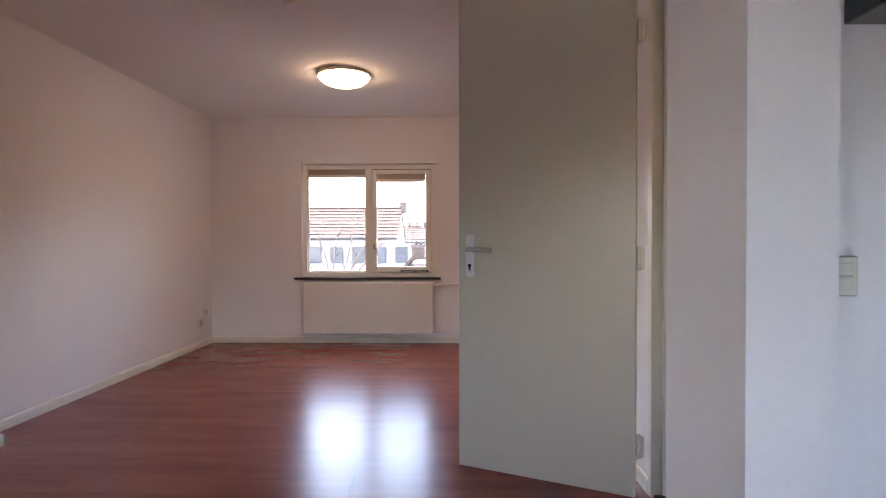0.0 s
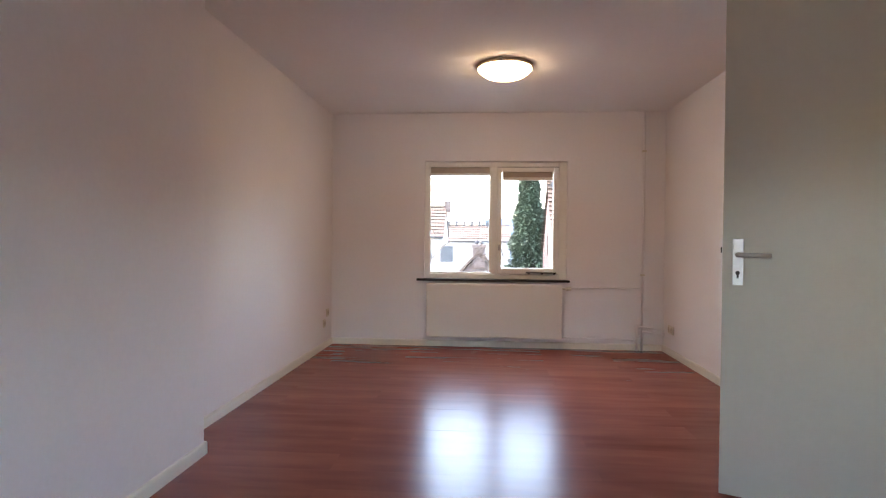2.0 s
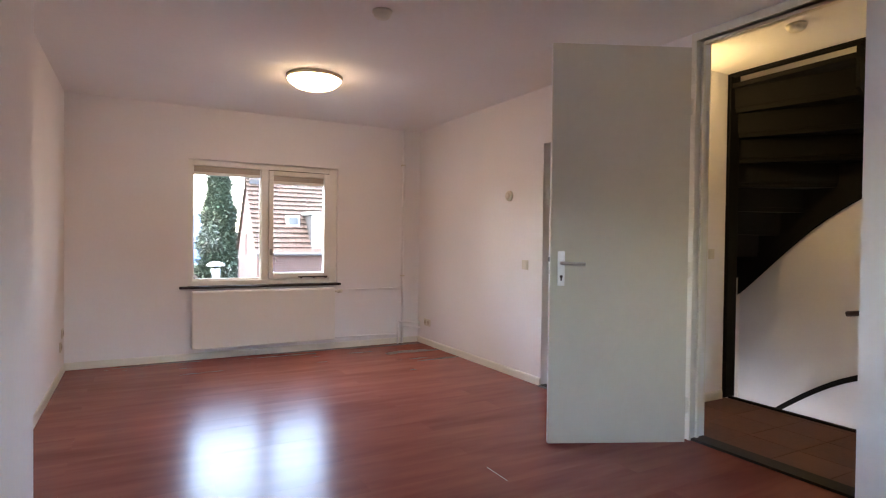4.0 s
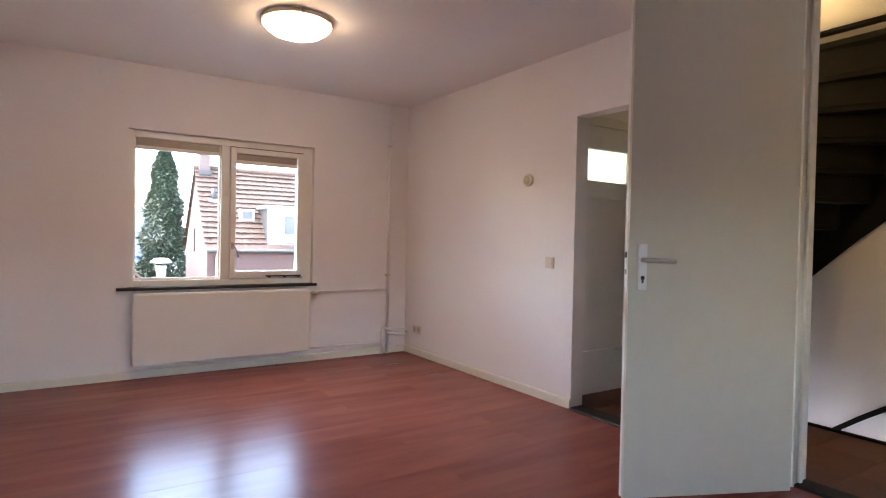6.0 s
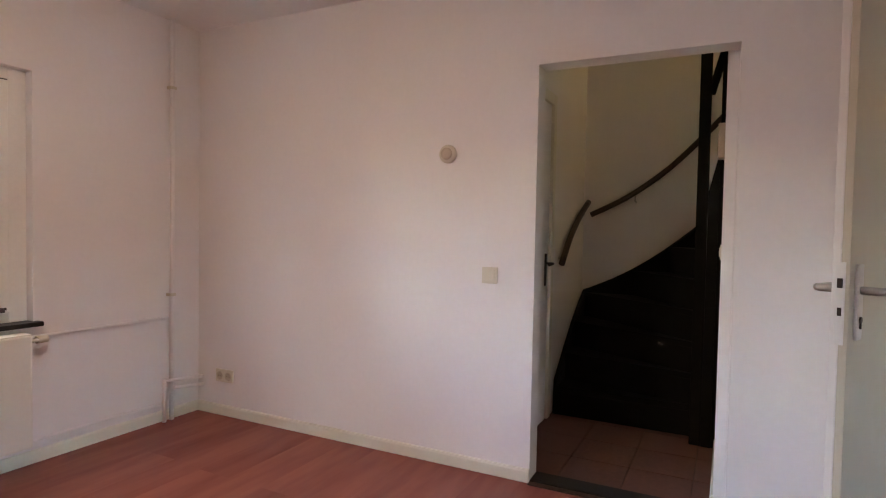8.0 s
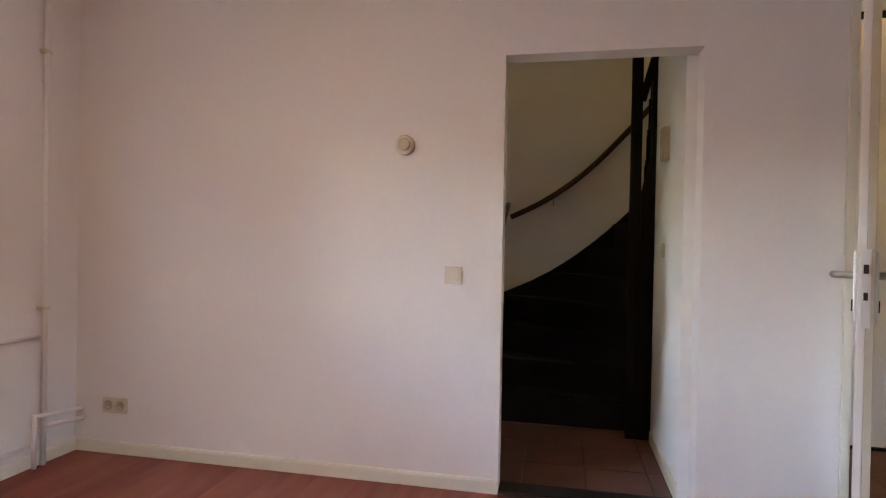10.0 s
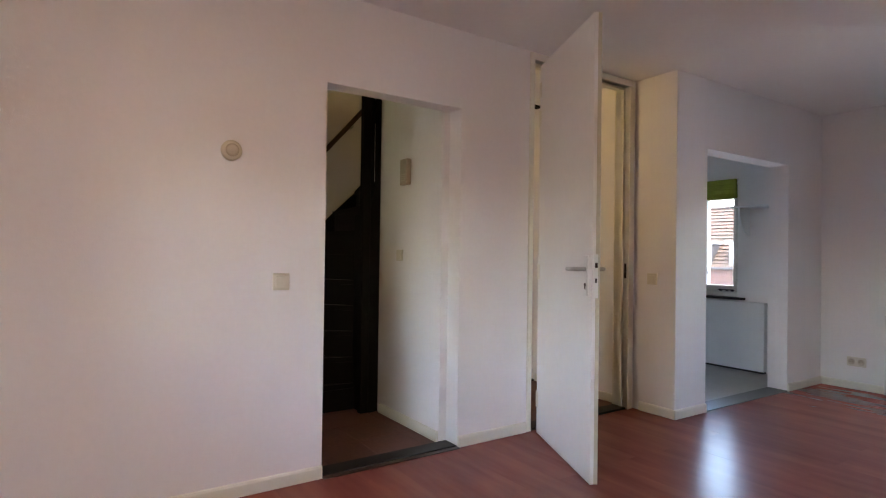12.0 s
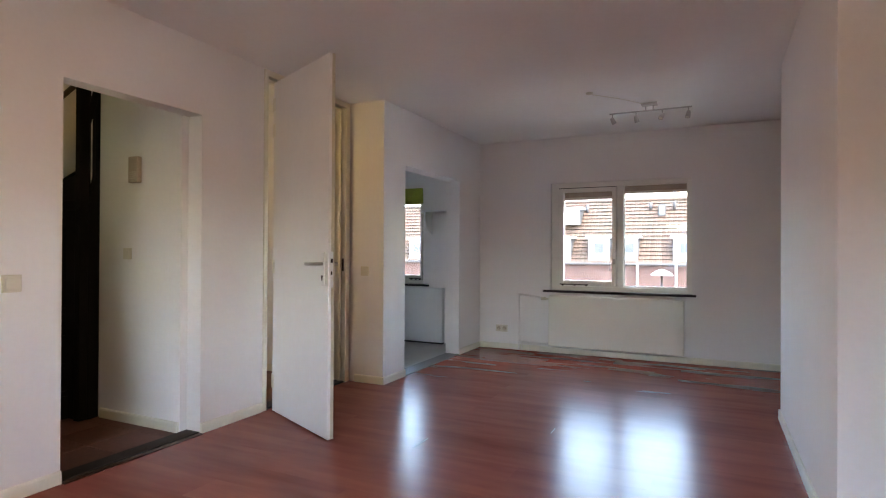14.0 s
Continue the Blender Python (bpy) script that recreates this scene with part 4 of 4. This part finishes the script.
def plank(x0, x1, y0, y1):
    key = (round(x1 - x0, 4), round(y1 - y0, 4))
    if key not in plank_cache:
        w, d = key
        bm = bmesh.new()
        low = [bm.verts.new(p) for p in ((0, 0, -0.008), (w, 0, -0.008), (w, d, -0.008), (0, d, -0.008))]
        top = [bm.verts.new(p) for p in ((0, 0, 0), (w, 0, 0), (w, d, 0), (0, d, 0))]
        bm.faces.new(top)
        for k in range(4):
            bm.faces.new((low[k], low[(k + 1) % 4], top[(k + 1) % 4], top[k]))
        plank_cache[key] = mesh_of("plank", bm, LAMINATE)
    ob = new("plank", plank_cache[key])
    ob.parent = floor_ob
    # each board lies a hair out of level
    ob.matrix_basis = pose(x0, y0, 0, rng.uniform(-0.07, 0.07), rng.uniform(-0.015, 0.015), 0)


row = 0
y = -6.87
while y < -0.001:
    y1 = min(0.0, y + PW) if row else -3.427 - 16 * PW
    xmax = 0.0 if y1 > -4.67 else -0.285
    if y1 > -4.67:
        xmax = 0.0135 * -(y + y1) / 2
    x = -1.26 - 2 * PL - PL / 2 * (row % 2) + rng.uniform(-0.012, 0.012) * (row not in (14, 16))
    while x < xmax - 0.001:
        a, b = max(x, -3.43), min(x + PL, xmax)
        if b - a > 0.01:
            plank(a, b, y, y1)
        x += PL
    y = y1
    row += 1
for x, ya, yb, w in ((-1.26, -3.615, -3.434, 0.003), (-1.9025, -4.16, -4.05, 0.003)):
    bm = bmesh.new()
    box(bm, x - w / 2, x + w / 2, ya, yb, -0.004, 0.0012)
    part("open_joint", bm, PALE_JOINT, floor_ob, "pale bare edge of an open plank joint")


# ---- outdoors ----
GROUND = -3.1
bm = bmesh.new()
gv = [bm.verts.new(p) for p in ((-900, -900, GROUND), (900, -900, GROUND), (900, 900, GROUND), (-900, 900, GROUND))]
bm.faces.new(gv)
structure("ground", bm, ASPHALT, "grey street and yards below the windows", "ground")
# pale slabs added on the ground to bounce daylight up to the ceilings
for nm, lab, d in (("bounce_ground_south", "pale ground added behind the house to bounce daylight up", (-30, 30, -26.6, -7.25)),
                   ("bounce_ground_north", "pale ground added in front of the house to bounce daylight up", (-30, 30, 0.35, 4.5))):
    bm = bmesh.new()
    box(bm, d[0], d[1], d[2], d[3], GROUND - 0.1, GROUND + 0.08, 0.02)
    structure(nm, bm, BOUNCE_GROUND, lab, "pavement")


def roof_slope(parent, x0, x1, y0, z0, y1, z1, rows, tile=0.22, mat=None, name="roof_tiles"):
    """One slope of overlapping pantiles from the eave (y0, z0) up to the ridge (y1, z1)."""
    mat = mat or ROOF_TILE
    up = Vector((0, y1 - y0, z1 - z0))
    n = Vector((0, -up.z, up.y)).normalized()
    if n.z < 0:
        n = -n
    per = 4
    cols = int((x1 - x0) / tile) * per
    verts, faces = [], []
    for r in range(rows):
        for e, lift in ((0.0, 0.055), (1.04, 0.004)):
            base = Vector((0, y0, z0)) + up * ((r + e) / rows)
            jit = (noise.noise((r * 0.7, x0, 3.1)) * 0.012)
            for c in range(cols + 1):
                x = x0 + (x1 - x0) * c / cols
                w = (0.006, 0.010, 0.004, -0.008)[c % per] + noise.noise((x * 1.7, r * 2.3, 0.5)) * 0.012
                p = base + n * (lift + w + jit)
                verts.append((x, p.y, p.z))
    k = cols + 1
    for r in range(rows):
        a, b = 2 * r * k, (2 * r + 1) * k
        for c in range(cols):
            faces.append((a + c, a + c + 1, b + c + 1, b + c))
            if r:
                q = (2 * r - 1) * k
                faces.append((q + c, q + c + 1, a + c + 1, a + c))
    me = bpy.data.meshes.new(name)
    me.from_pydata(verts, [], faces)
    me.materials.append(mat)
    ob = new(name, me)
    ob.parent = parent
    return tagged(ob, "weathered orange pantiles with moss", kind="stuff")


def slab(parent, name, mat, *d, bevel=0.0, label=""):
    bm = bmesh.new()
    box(bm, *d, bevel)
    return part(name, bm, mat, parent, label)


def gable_house(label, x0, x1, y_eave, y_ridge, z_eave, z_ridge, rows, wall_mat, group=""):
    """A brick house with its ridge along x; its eave side faces the rooms."""
    s = 1 if y_ridge > y_eave else -1
    y_back = 2 * y_ridge - y_eave
    t = thing("house", label, "house", pose((x0 + x1) / 2, y_ridge, GROUND), group)
    ox, oy, oz = (x0 + x1) / 2, y_ridge, GROUND

    def loc(a, b, c, d, e, f):
        c, d = sorted((c, d))
        return a - ox, b - ox, c - oy, d - oy, e - oz, f - oz
    bm = bmesh.new()
    inset = 0.12 * s
    prof = [(y_eave + inset, GROUND), (y_back - inset, GROUND), (y_back - inset, z_eave), (y_ridge, z_ridge - 0.05), (y_eave + inset, z_eave)]
    a = [bm.verts.new((x0 - ox, p - oy, q - oz)) for p, q in prof]
    b = [bm.verts.new((x1 - ox, p - oy, q - oz)) for p, q in prof]
    bm.faces.new(a)
    bm.faces.new(list(reversed(b)))
    for k in range(5):
        bm.faces.new((a[k], a[(k + 1) % 5], b[(k + 1) % 5], b[k]))
    part("wall", bm, wall_mat, t)
    roof_slope(t, x0 - 0.08 - ox, x1 + 0.08 - ox, y_eave - oy, z_eave - oz, y_ridge - oy, z_ridge - oz, rows)
    roof_slope(t, x0 - 0.08 - ox, x1 + 0.08 - ox, y_back - oy, z_eave - oz, y_ridge - oy, z_ridge - oz, rows // 2, 0.4)
    bm = bmesh.new()
    tube(bm, [(x0 - 0.1 - ox, 0, z_ridge + 0.03 - oz), (x1 + 0.1 - ox, 0, z_ridge + 0.03 - oz)], 0.09, 8)
    part("ridge_tiles", bm, ROOF_TILE, t)
    bm = bmesh.new()
    tube(bm, [(x0 - 0.05 - ox, y_eave - s * 0.04 - oy, z_eave - 0.03 - oz), (x1 + 0.05 - ox, y_eave - s * 0.04 - oy, z_eave - 0.03 - oz)], 0.06, 8)
    part("gutter", bm, LEAD, t)
    return t, loc, s


def dormer(t, loc, s, x0, x1, y, z0, z1, panes, depth=1.6):
    """A flat-roofed white dormer with small dark windows."""
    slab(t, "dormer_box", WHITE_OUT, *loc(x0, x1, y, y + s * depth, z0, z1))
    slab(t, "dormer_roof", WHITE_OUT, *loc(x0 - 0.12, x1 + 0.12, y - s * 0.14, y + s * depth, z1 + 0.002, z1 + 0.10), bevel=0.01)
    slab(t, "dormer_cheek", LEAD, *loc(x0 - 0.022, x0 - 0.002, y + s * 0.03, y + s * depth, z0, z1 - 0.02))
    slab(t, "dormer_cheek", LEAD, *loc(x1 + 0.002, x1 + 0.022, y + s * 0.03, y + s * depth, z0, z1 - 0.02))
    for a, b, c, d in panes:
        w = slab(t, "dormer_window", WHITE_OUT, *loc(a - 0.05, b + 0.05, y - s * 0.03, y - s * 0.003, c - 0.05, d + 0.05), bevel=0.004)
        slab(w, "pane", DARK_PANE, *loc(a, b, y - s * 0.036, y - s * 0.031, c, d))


# the brick house across the street
t, loc, s = gable_house("red brick house with an orange pantile roof and white dormer", 0.36, 9.0, 12.0, 13.95, 0.71, 3.18, 16, BRICK_FAR)
dormer(t, loc, s, 2.05, 4.45, 12.1, 0.86, 1.94, [(2.55, 3.0, 1.18, 1.74), (3.42, 3.86, 1.18, 1.74)], 1.5)
slab(t, "chimney", BRICK_GREY, *loc(0.40, 0.72, 13.75, 14.15, 2.9, 3.66))
slab(t, "chimney_cap", BRICK_GREY, *loc(0.37, 0.75, 13.72, 14.18, 3.662, 3.74), bevel=0.01)
slab(t, "chimney_flashing", LEAD, *loc(0.385, 0.76, 13.70, 14.2, 2.98, 3.10))
bm = bmesh.new()
tube(bm, [(0.70 - 4.68, 13.15 - 13.95, 2.15 - GROUND), (0.70 - 4.68, 13.1 - 13.95, 2.52 - GROUND)], 0.07, 10)
part("roof_vent", bm, LEAD, t)
slab(t, "vent_flashing", WHITE_OUT, *loc(0.56, 0.86, 13.02, 13.1, 2.10, 2.20), bevel=0.01)
sk = slab(t, "skylight", WHITE_OUT, *loc(1.36, 1.80, 12.62, 12.9, 1.56, 1.92), bevel=0.02)
slab(sk, "pane", DARK_PANE, *loc(1.43, 1.73, 12.605, 12.618, 1.62, 1.86))
slab(t, "downpipe", WHITE_OUT, *loc(0.58, 0.68, 11.98, 12.08, GROUND, 0.55), bevel=0.02)
slab(t, "wall_anchor", DARK_METAL, *loc(0.33, 0.358, 14.1, 14.16, 0.6, 1.3))
for xx in (1.9, 3.7, 5.5):
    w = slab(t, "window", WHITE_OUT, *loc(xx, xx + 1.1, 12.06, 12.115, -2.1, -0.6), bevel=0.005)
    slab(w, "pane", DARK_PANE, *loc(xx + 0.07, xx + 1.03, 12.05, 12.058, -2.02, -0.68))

# small house in front, its gable to the street
sh = thing("garden_house", "low brick house end with red verges and a chimney", "house", pose(-2.04, 15.0, GROUND))
bm = bmesh.new()
prof = [(-2.6, 0.0), (2.6, 0.0), (2.6, 0.9), (0.0, 3.75), (-2.6, 0.9)]
a = [bm.verts.new((p, -2.0, q)) for p, q in prof]
b = [bm.verts.new((p, 3.0, q)) for p, q in prof]
bm.faces.new(a)
bm.faces.new(list(reversed(b)))
for k in range(5):
    bm.faces.new((a[k], a[(k + 1) % 5], b[(k + 1) % 5], b[k]))
part("wall", bm, BRICK_GREY, sh)
for sx in (-1, 1):
    bm = bmesh.new()
    pr = [(0.0, 3.78), (sx * 2.8, 0.73), (sx * 2.8, 0.85), (0.0, 3.90)]
    a = [bm.verts.new((p, -2.12, q)) for p, q in pr]
    b = [bm.verts.new((p, 3.1, q)) for p, q in pr]
    bm.faces.new(a)
    bm.faces.new(list(reversed(b)))
    for k in range(4):
        bm.faces.new((a[k], a[(k + 1) % 4], b[(k + 1) % 4], b[k]))
    part("roof", bm, ROOF_TILE, sh)
bm = bmesh.new()
box(bm, -0.21, 0.21, -2.05, -1.6, 3.3, 3.95)
box(bm, -0.25, 0.25, -2.09, -1.56, 3.95, 4.07, 0.01)
part("chimney", bm, BRICK_GREY, sh)
bm = bmesh.new()
tube(bm, [(-0.08, -1.8, 4.05), (-0.08, -1.8, 4.22)], 0.05, 8)
tube(bm, [(0.09, -1.8, 4.05), (0.09, -1.8, 4.2)], 0.05, 8)
part("chimney_pot", bm, LEAD, sh)

# street lamp
st = thing("street_lamp", "street lamp with a white cone shade on a dark pole", "street lamp", pose(-1.52, 6.0, GROUND))
bm = bmesh.new()
tube(bm, [(0, 0, 0), (0, 0, 3.42)], 0.035, 12)
part("pole", bm, DARK_METAL, st)
bm = bmesh.new()
lathe(bm, [(0.05, 3.42), (0.07, 3.50), (0.09, 3.66), (0.0, 3.66)], 20)
part("lantern", bm, WHITE_OUT, st)
bm = bmesh.new()
lathe(bm, [(0.0, 3.70), (0.175, 3.715), (0.172, 3.74), (0.11, 3.785), (0.05, 3.80), (0.0, 3.802)], 24)
part("shade", bm, WHITE_OUT, st)


# trees
def conifer(label, x, y, height, radius, seed):
    r = random.Random(seed)
    t = thing("tree", label, "tree", pose(x, y, GROUND))
    bm = bmesh.new()
    tube(bm, [(0, 0, 0), (0.05, 0, height * 0.4), (0, 0.03, height * 0.97)], 0.22, 8, 0.1)
    part("trunk", bm, BARK, t)
    verts, faces = [], []
    for k in range(15000):
        f = r.random() ** 0.8
        z = height * (0.08 + 0.92 * f)
        env = radius * (1 - f) ** 0.62 * (0.80 + 0.25 * noise.noise((math.cos(k) * 2, z * 0.9, seed)) + 0.12 * math.sin(z * 5))
        env = max(env, 0.06)
        rr = env * (0.55 + 0.5 * r.random() ** 0.5)
        a = r.random() * 2 * math.pi
        c = Vector((rr * math.cos(a), rr * math.sin(a), z))
        out = Vector((math.cos(a), math.sin(a), 0.5 - r.random() * 0.9)).normalized()
        side = Vector((-math.sin(a), math.cos(a), r.uniform(-0.5, 0.5))).normalized()
        sz = r.uniform(0.045, 0.12)
        i = len(verts)
        verts += [tuple(c - side * sz * 0.6), tuple(c + out * sz * 1.4 + Vector((0, 0, r.uniform(-0.1, 0.1)))), tuple(c + side * sz * 0.6), tuple(c - out * sz * 0.4 + Vector((0, 0, -sz)))]
        faces += [(i, i + 1, i + 2), (i, i + 2, i + 3)]
    me = bpy.data.meshes.new("crown")
    me.from_pydata(verts, [], faces)
    me.materials.append(CYPRESS)
    c = new("crown", me)
    c.parent = t
    tagged(c, "dense dark green conifer foliage", kind="stuff")


conifer("tall dark green conifer behind the houses", 0.05, 18.9, 7.65, 1.5, 3)


def bare_tree(label, x, y, seed, tips):
    t = thing("tree", label, "tree", pose(x, y, GROUND))
    r = random.Random(seed)
    bm = bmesh.new()
    tube(bm, [(0, 0, 0), (0.03, 0, 1.2), (0.0, 0, 2.4)], 0.11, 8, 0.7)
    part("trunk", bm, BARK, t)
    for tx, tz in tips:
        bm = bmesh.new()
        a, b = Vector((0, 0, 2.35)), Vector((tx, r.uniform(-0.5, 0.5), tz))
        mid = a.lerp(b, 0.5) + Vector((r.uniform(-0.1, 0.1), 0, -0.08))
        tube(bm, [a, mid, b], 0.035, 6, 0.35)
        for k in range(5):
            f = r.uniform(0.35, 0.95)
            p = a.lerp(b, f)
            q = p + Vector((r.uniform(-0.45, 0.45), r.uniform(-0.4, 0.4), r.uniform(0.2, 0.6)))
            tube(bm, [p, p.lerp(q, 0.5) + Vector((0.02, 0, -0.02)), q], 0.014, 5, 0.35)
        part("branch", bm, BARK, t)


bare_tree("bare pollarded street tree with thin branches", -4.5, 11.0, 5, [(0.75, 5.1), (0.8, 3.9), (1.3, 4.5), (1.6, 4.2), (-0.5, 4.9), (-1.1, 4.4), (0.2, 4.8)])

# terrace of far houses to the north-west, and pale ones beyond
t, loc, s = gable_house("pale rendered terrace with an orange tile roof", -26.0, -4.9, 34.0, 37.0, 1.32, 3.6, 9, RENDERED)
for k in range(14):
    xx = -25.2 + k * 1.55
    w = slab(t, "window", LEAD, *loc(xx, xx + 0.9, 34.04, 34.11, -0.45, 0.7))
    slab(w, "pane", DARK_PANE, *loc(xx + 0.06, xx + 0.84, 34.02, 34.035, -0.39, 0.64))
for xx in (-7.6, -5.0, -14.0):
    slab(t, "chimney", BRICK_GREY, *loc(xx, xx + 0.5, 36.8, 37.2, 3.2, 4.1))
t, loc, s = gable_house("far pale terrace with a grey-orange roof", -19.0, 1.0, 60.0, 64.0, 1.0, 2.9, 7, RENDERED)
for k in range(7):
    xx = -5.0 + k * 0.95
    slab(t, "chimney", LEAD, *loc(xx - 1.6, xx - 1.25, 63.8, 64.2, 2.8, 3.5))
ob = thing("office_block", "far blue office block with bands of windows", "building", pose(0.9, 84.0, GROUND))
bm = bmesh.new()
box(bm, -3.4, 4.6, -4.0, 4.0, 0, 7.6)
part("wall", bm, BLUE_FACADE, ob)
for zz in (4.4, 5.7):
    for k in range(4):
        bm = bmesh.new()
        box(bm, -2.9 + k * 2.0, -1.3 + k * 2.0, -4.06, -4.01, zz, zz + 0.6)
        part("window", bm, WHITE_OUT, ob)

# the terrace behind the house
t, loc, s = gable_house("brick terrace with an orange pantile roof and white dormers", -12.0, 18.0, -27.0, -29.3, 0.66, 3.66, 17, BRICK_FAR)
for a, b in ((1.48, 2.42), (0.25, 0.98), (-2.2, -1.24), (3.25, 4.2), (5.8, 6.7), (7.6, 8.5), (11.0, 11.9), (12.8, 13.7), (-4.3, -3.4), (-6.9, -5.9)):
    dormer(t, loc, s, a, b, -27.06, 0.72, 1.80, [((a + b) / 2 - 0.22, (a + b) / 2 + 0.22, 1.12, 1.58)])
dormer(t, loc, s, 3.05, 4.3, -28.0, 2.5, 3.24, [(3.3, 3.95, 2.7, 3.08)])
for xx, zz in ((2.84, 3.3), (-0.12, 3.36), (-1.17, 3.38), (-4.7, 3.3), (8.3, 3.3)):
    bm = bmesh.new()
    q = loc(xx, xx, -28.9, -28.9, zz - 0.2, zz + 0.2)
    tube(bm, [(q[0], q[2], q[4]), (q[0], q[2], q[5])], 0.08, 8)
    part("roof_vent", bm, LEAD, t)
w = slab(t, "skylight", LEAD, *loc(-0.80, -0.48, -28.95, -28.6, 2.85, 3.42), bevel=0.02)
slab(w, "pane", DARK_PANE, *loc(-0.75, -0.53, -28.59, -28.57, 2.93, 3.34))
for xx in (0.2, -1.4, 4.7):
    slab(t, "downpipe", WHITE_OUT, *loc(xx, xx + 0.09, -26.98, -26.9, GROUND, 0.66), bevel=0.02)
for k in range(12):
    xx = -10.0 + k * 2.3
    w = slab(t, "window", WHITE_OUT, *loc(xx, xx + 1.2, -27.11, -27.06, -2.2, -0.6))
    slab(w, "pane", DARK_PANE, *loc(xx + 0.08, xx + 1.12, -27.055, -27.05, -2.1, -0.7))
garage = thing("garage", "low brick garage with a pale flat roof behind the house", "garage", pose(-1.2, -16.4, GROUND + 0.08))
slab(garage, "wall", BRICK_GREY, -3.6, 3.4, -2.6, 2.4, 0.0, 2.96)
slab(garage, "roof", ROOF_WHITE, -3.75, 3.55, -2.75, 2.55, 2.962, 3.10, bevel=0.02)
slab(garage, "roof_edge", LEAD, -3.77, 3.57, 2.552, 2.575, 2.97, 3.06)
for x in (-2.2, 1.1):
    slab(garage, "roof_light", WHITE_OUT, x, x + 0.7, -0.9, 0.0, 3.102, 3.24, bevel=0.03)
st2 = thing("street_lamp", "street lamp with a pale cone shade behind the house", "street lamp", pose(-1.31, -20.0, GROUND))
bm = bmesh.new()
tube(bm, [(0, 0, 0), (0, 0, 3.5)], 0.035, 10)
part("pole", bm, DARK_METAL, st2)
bm = bmesh.new()
lathe(bm, [(0.0, 3.5), (0.36, 3.52), (0.24, 3.62), (0.06, 3.70), (0.0, 3.71)], 20)
part("shade", bm, WHITE_OUT, st2)
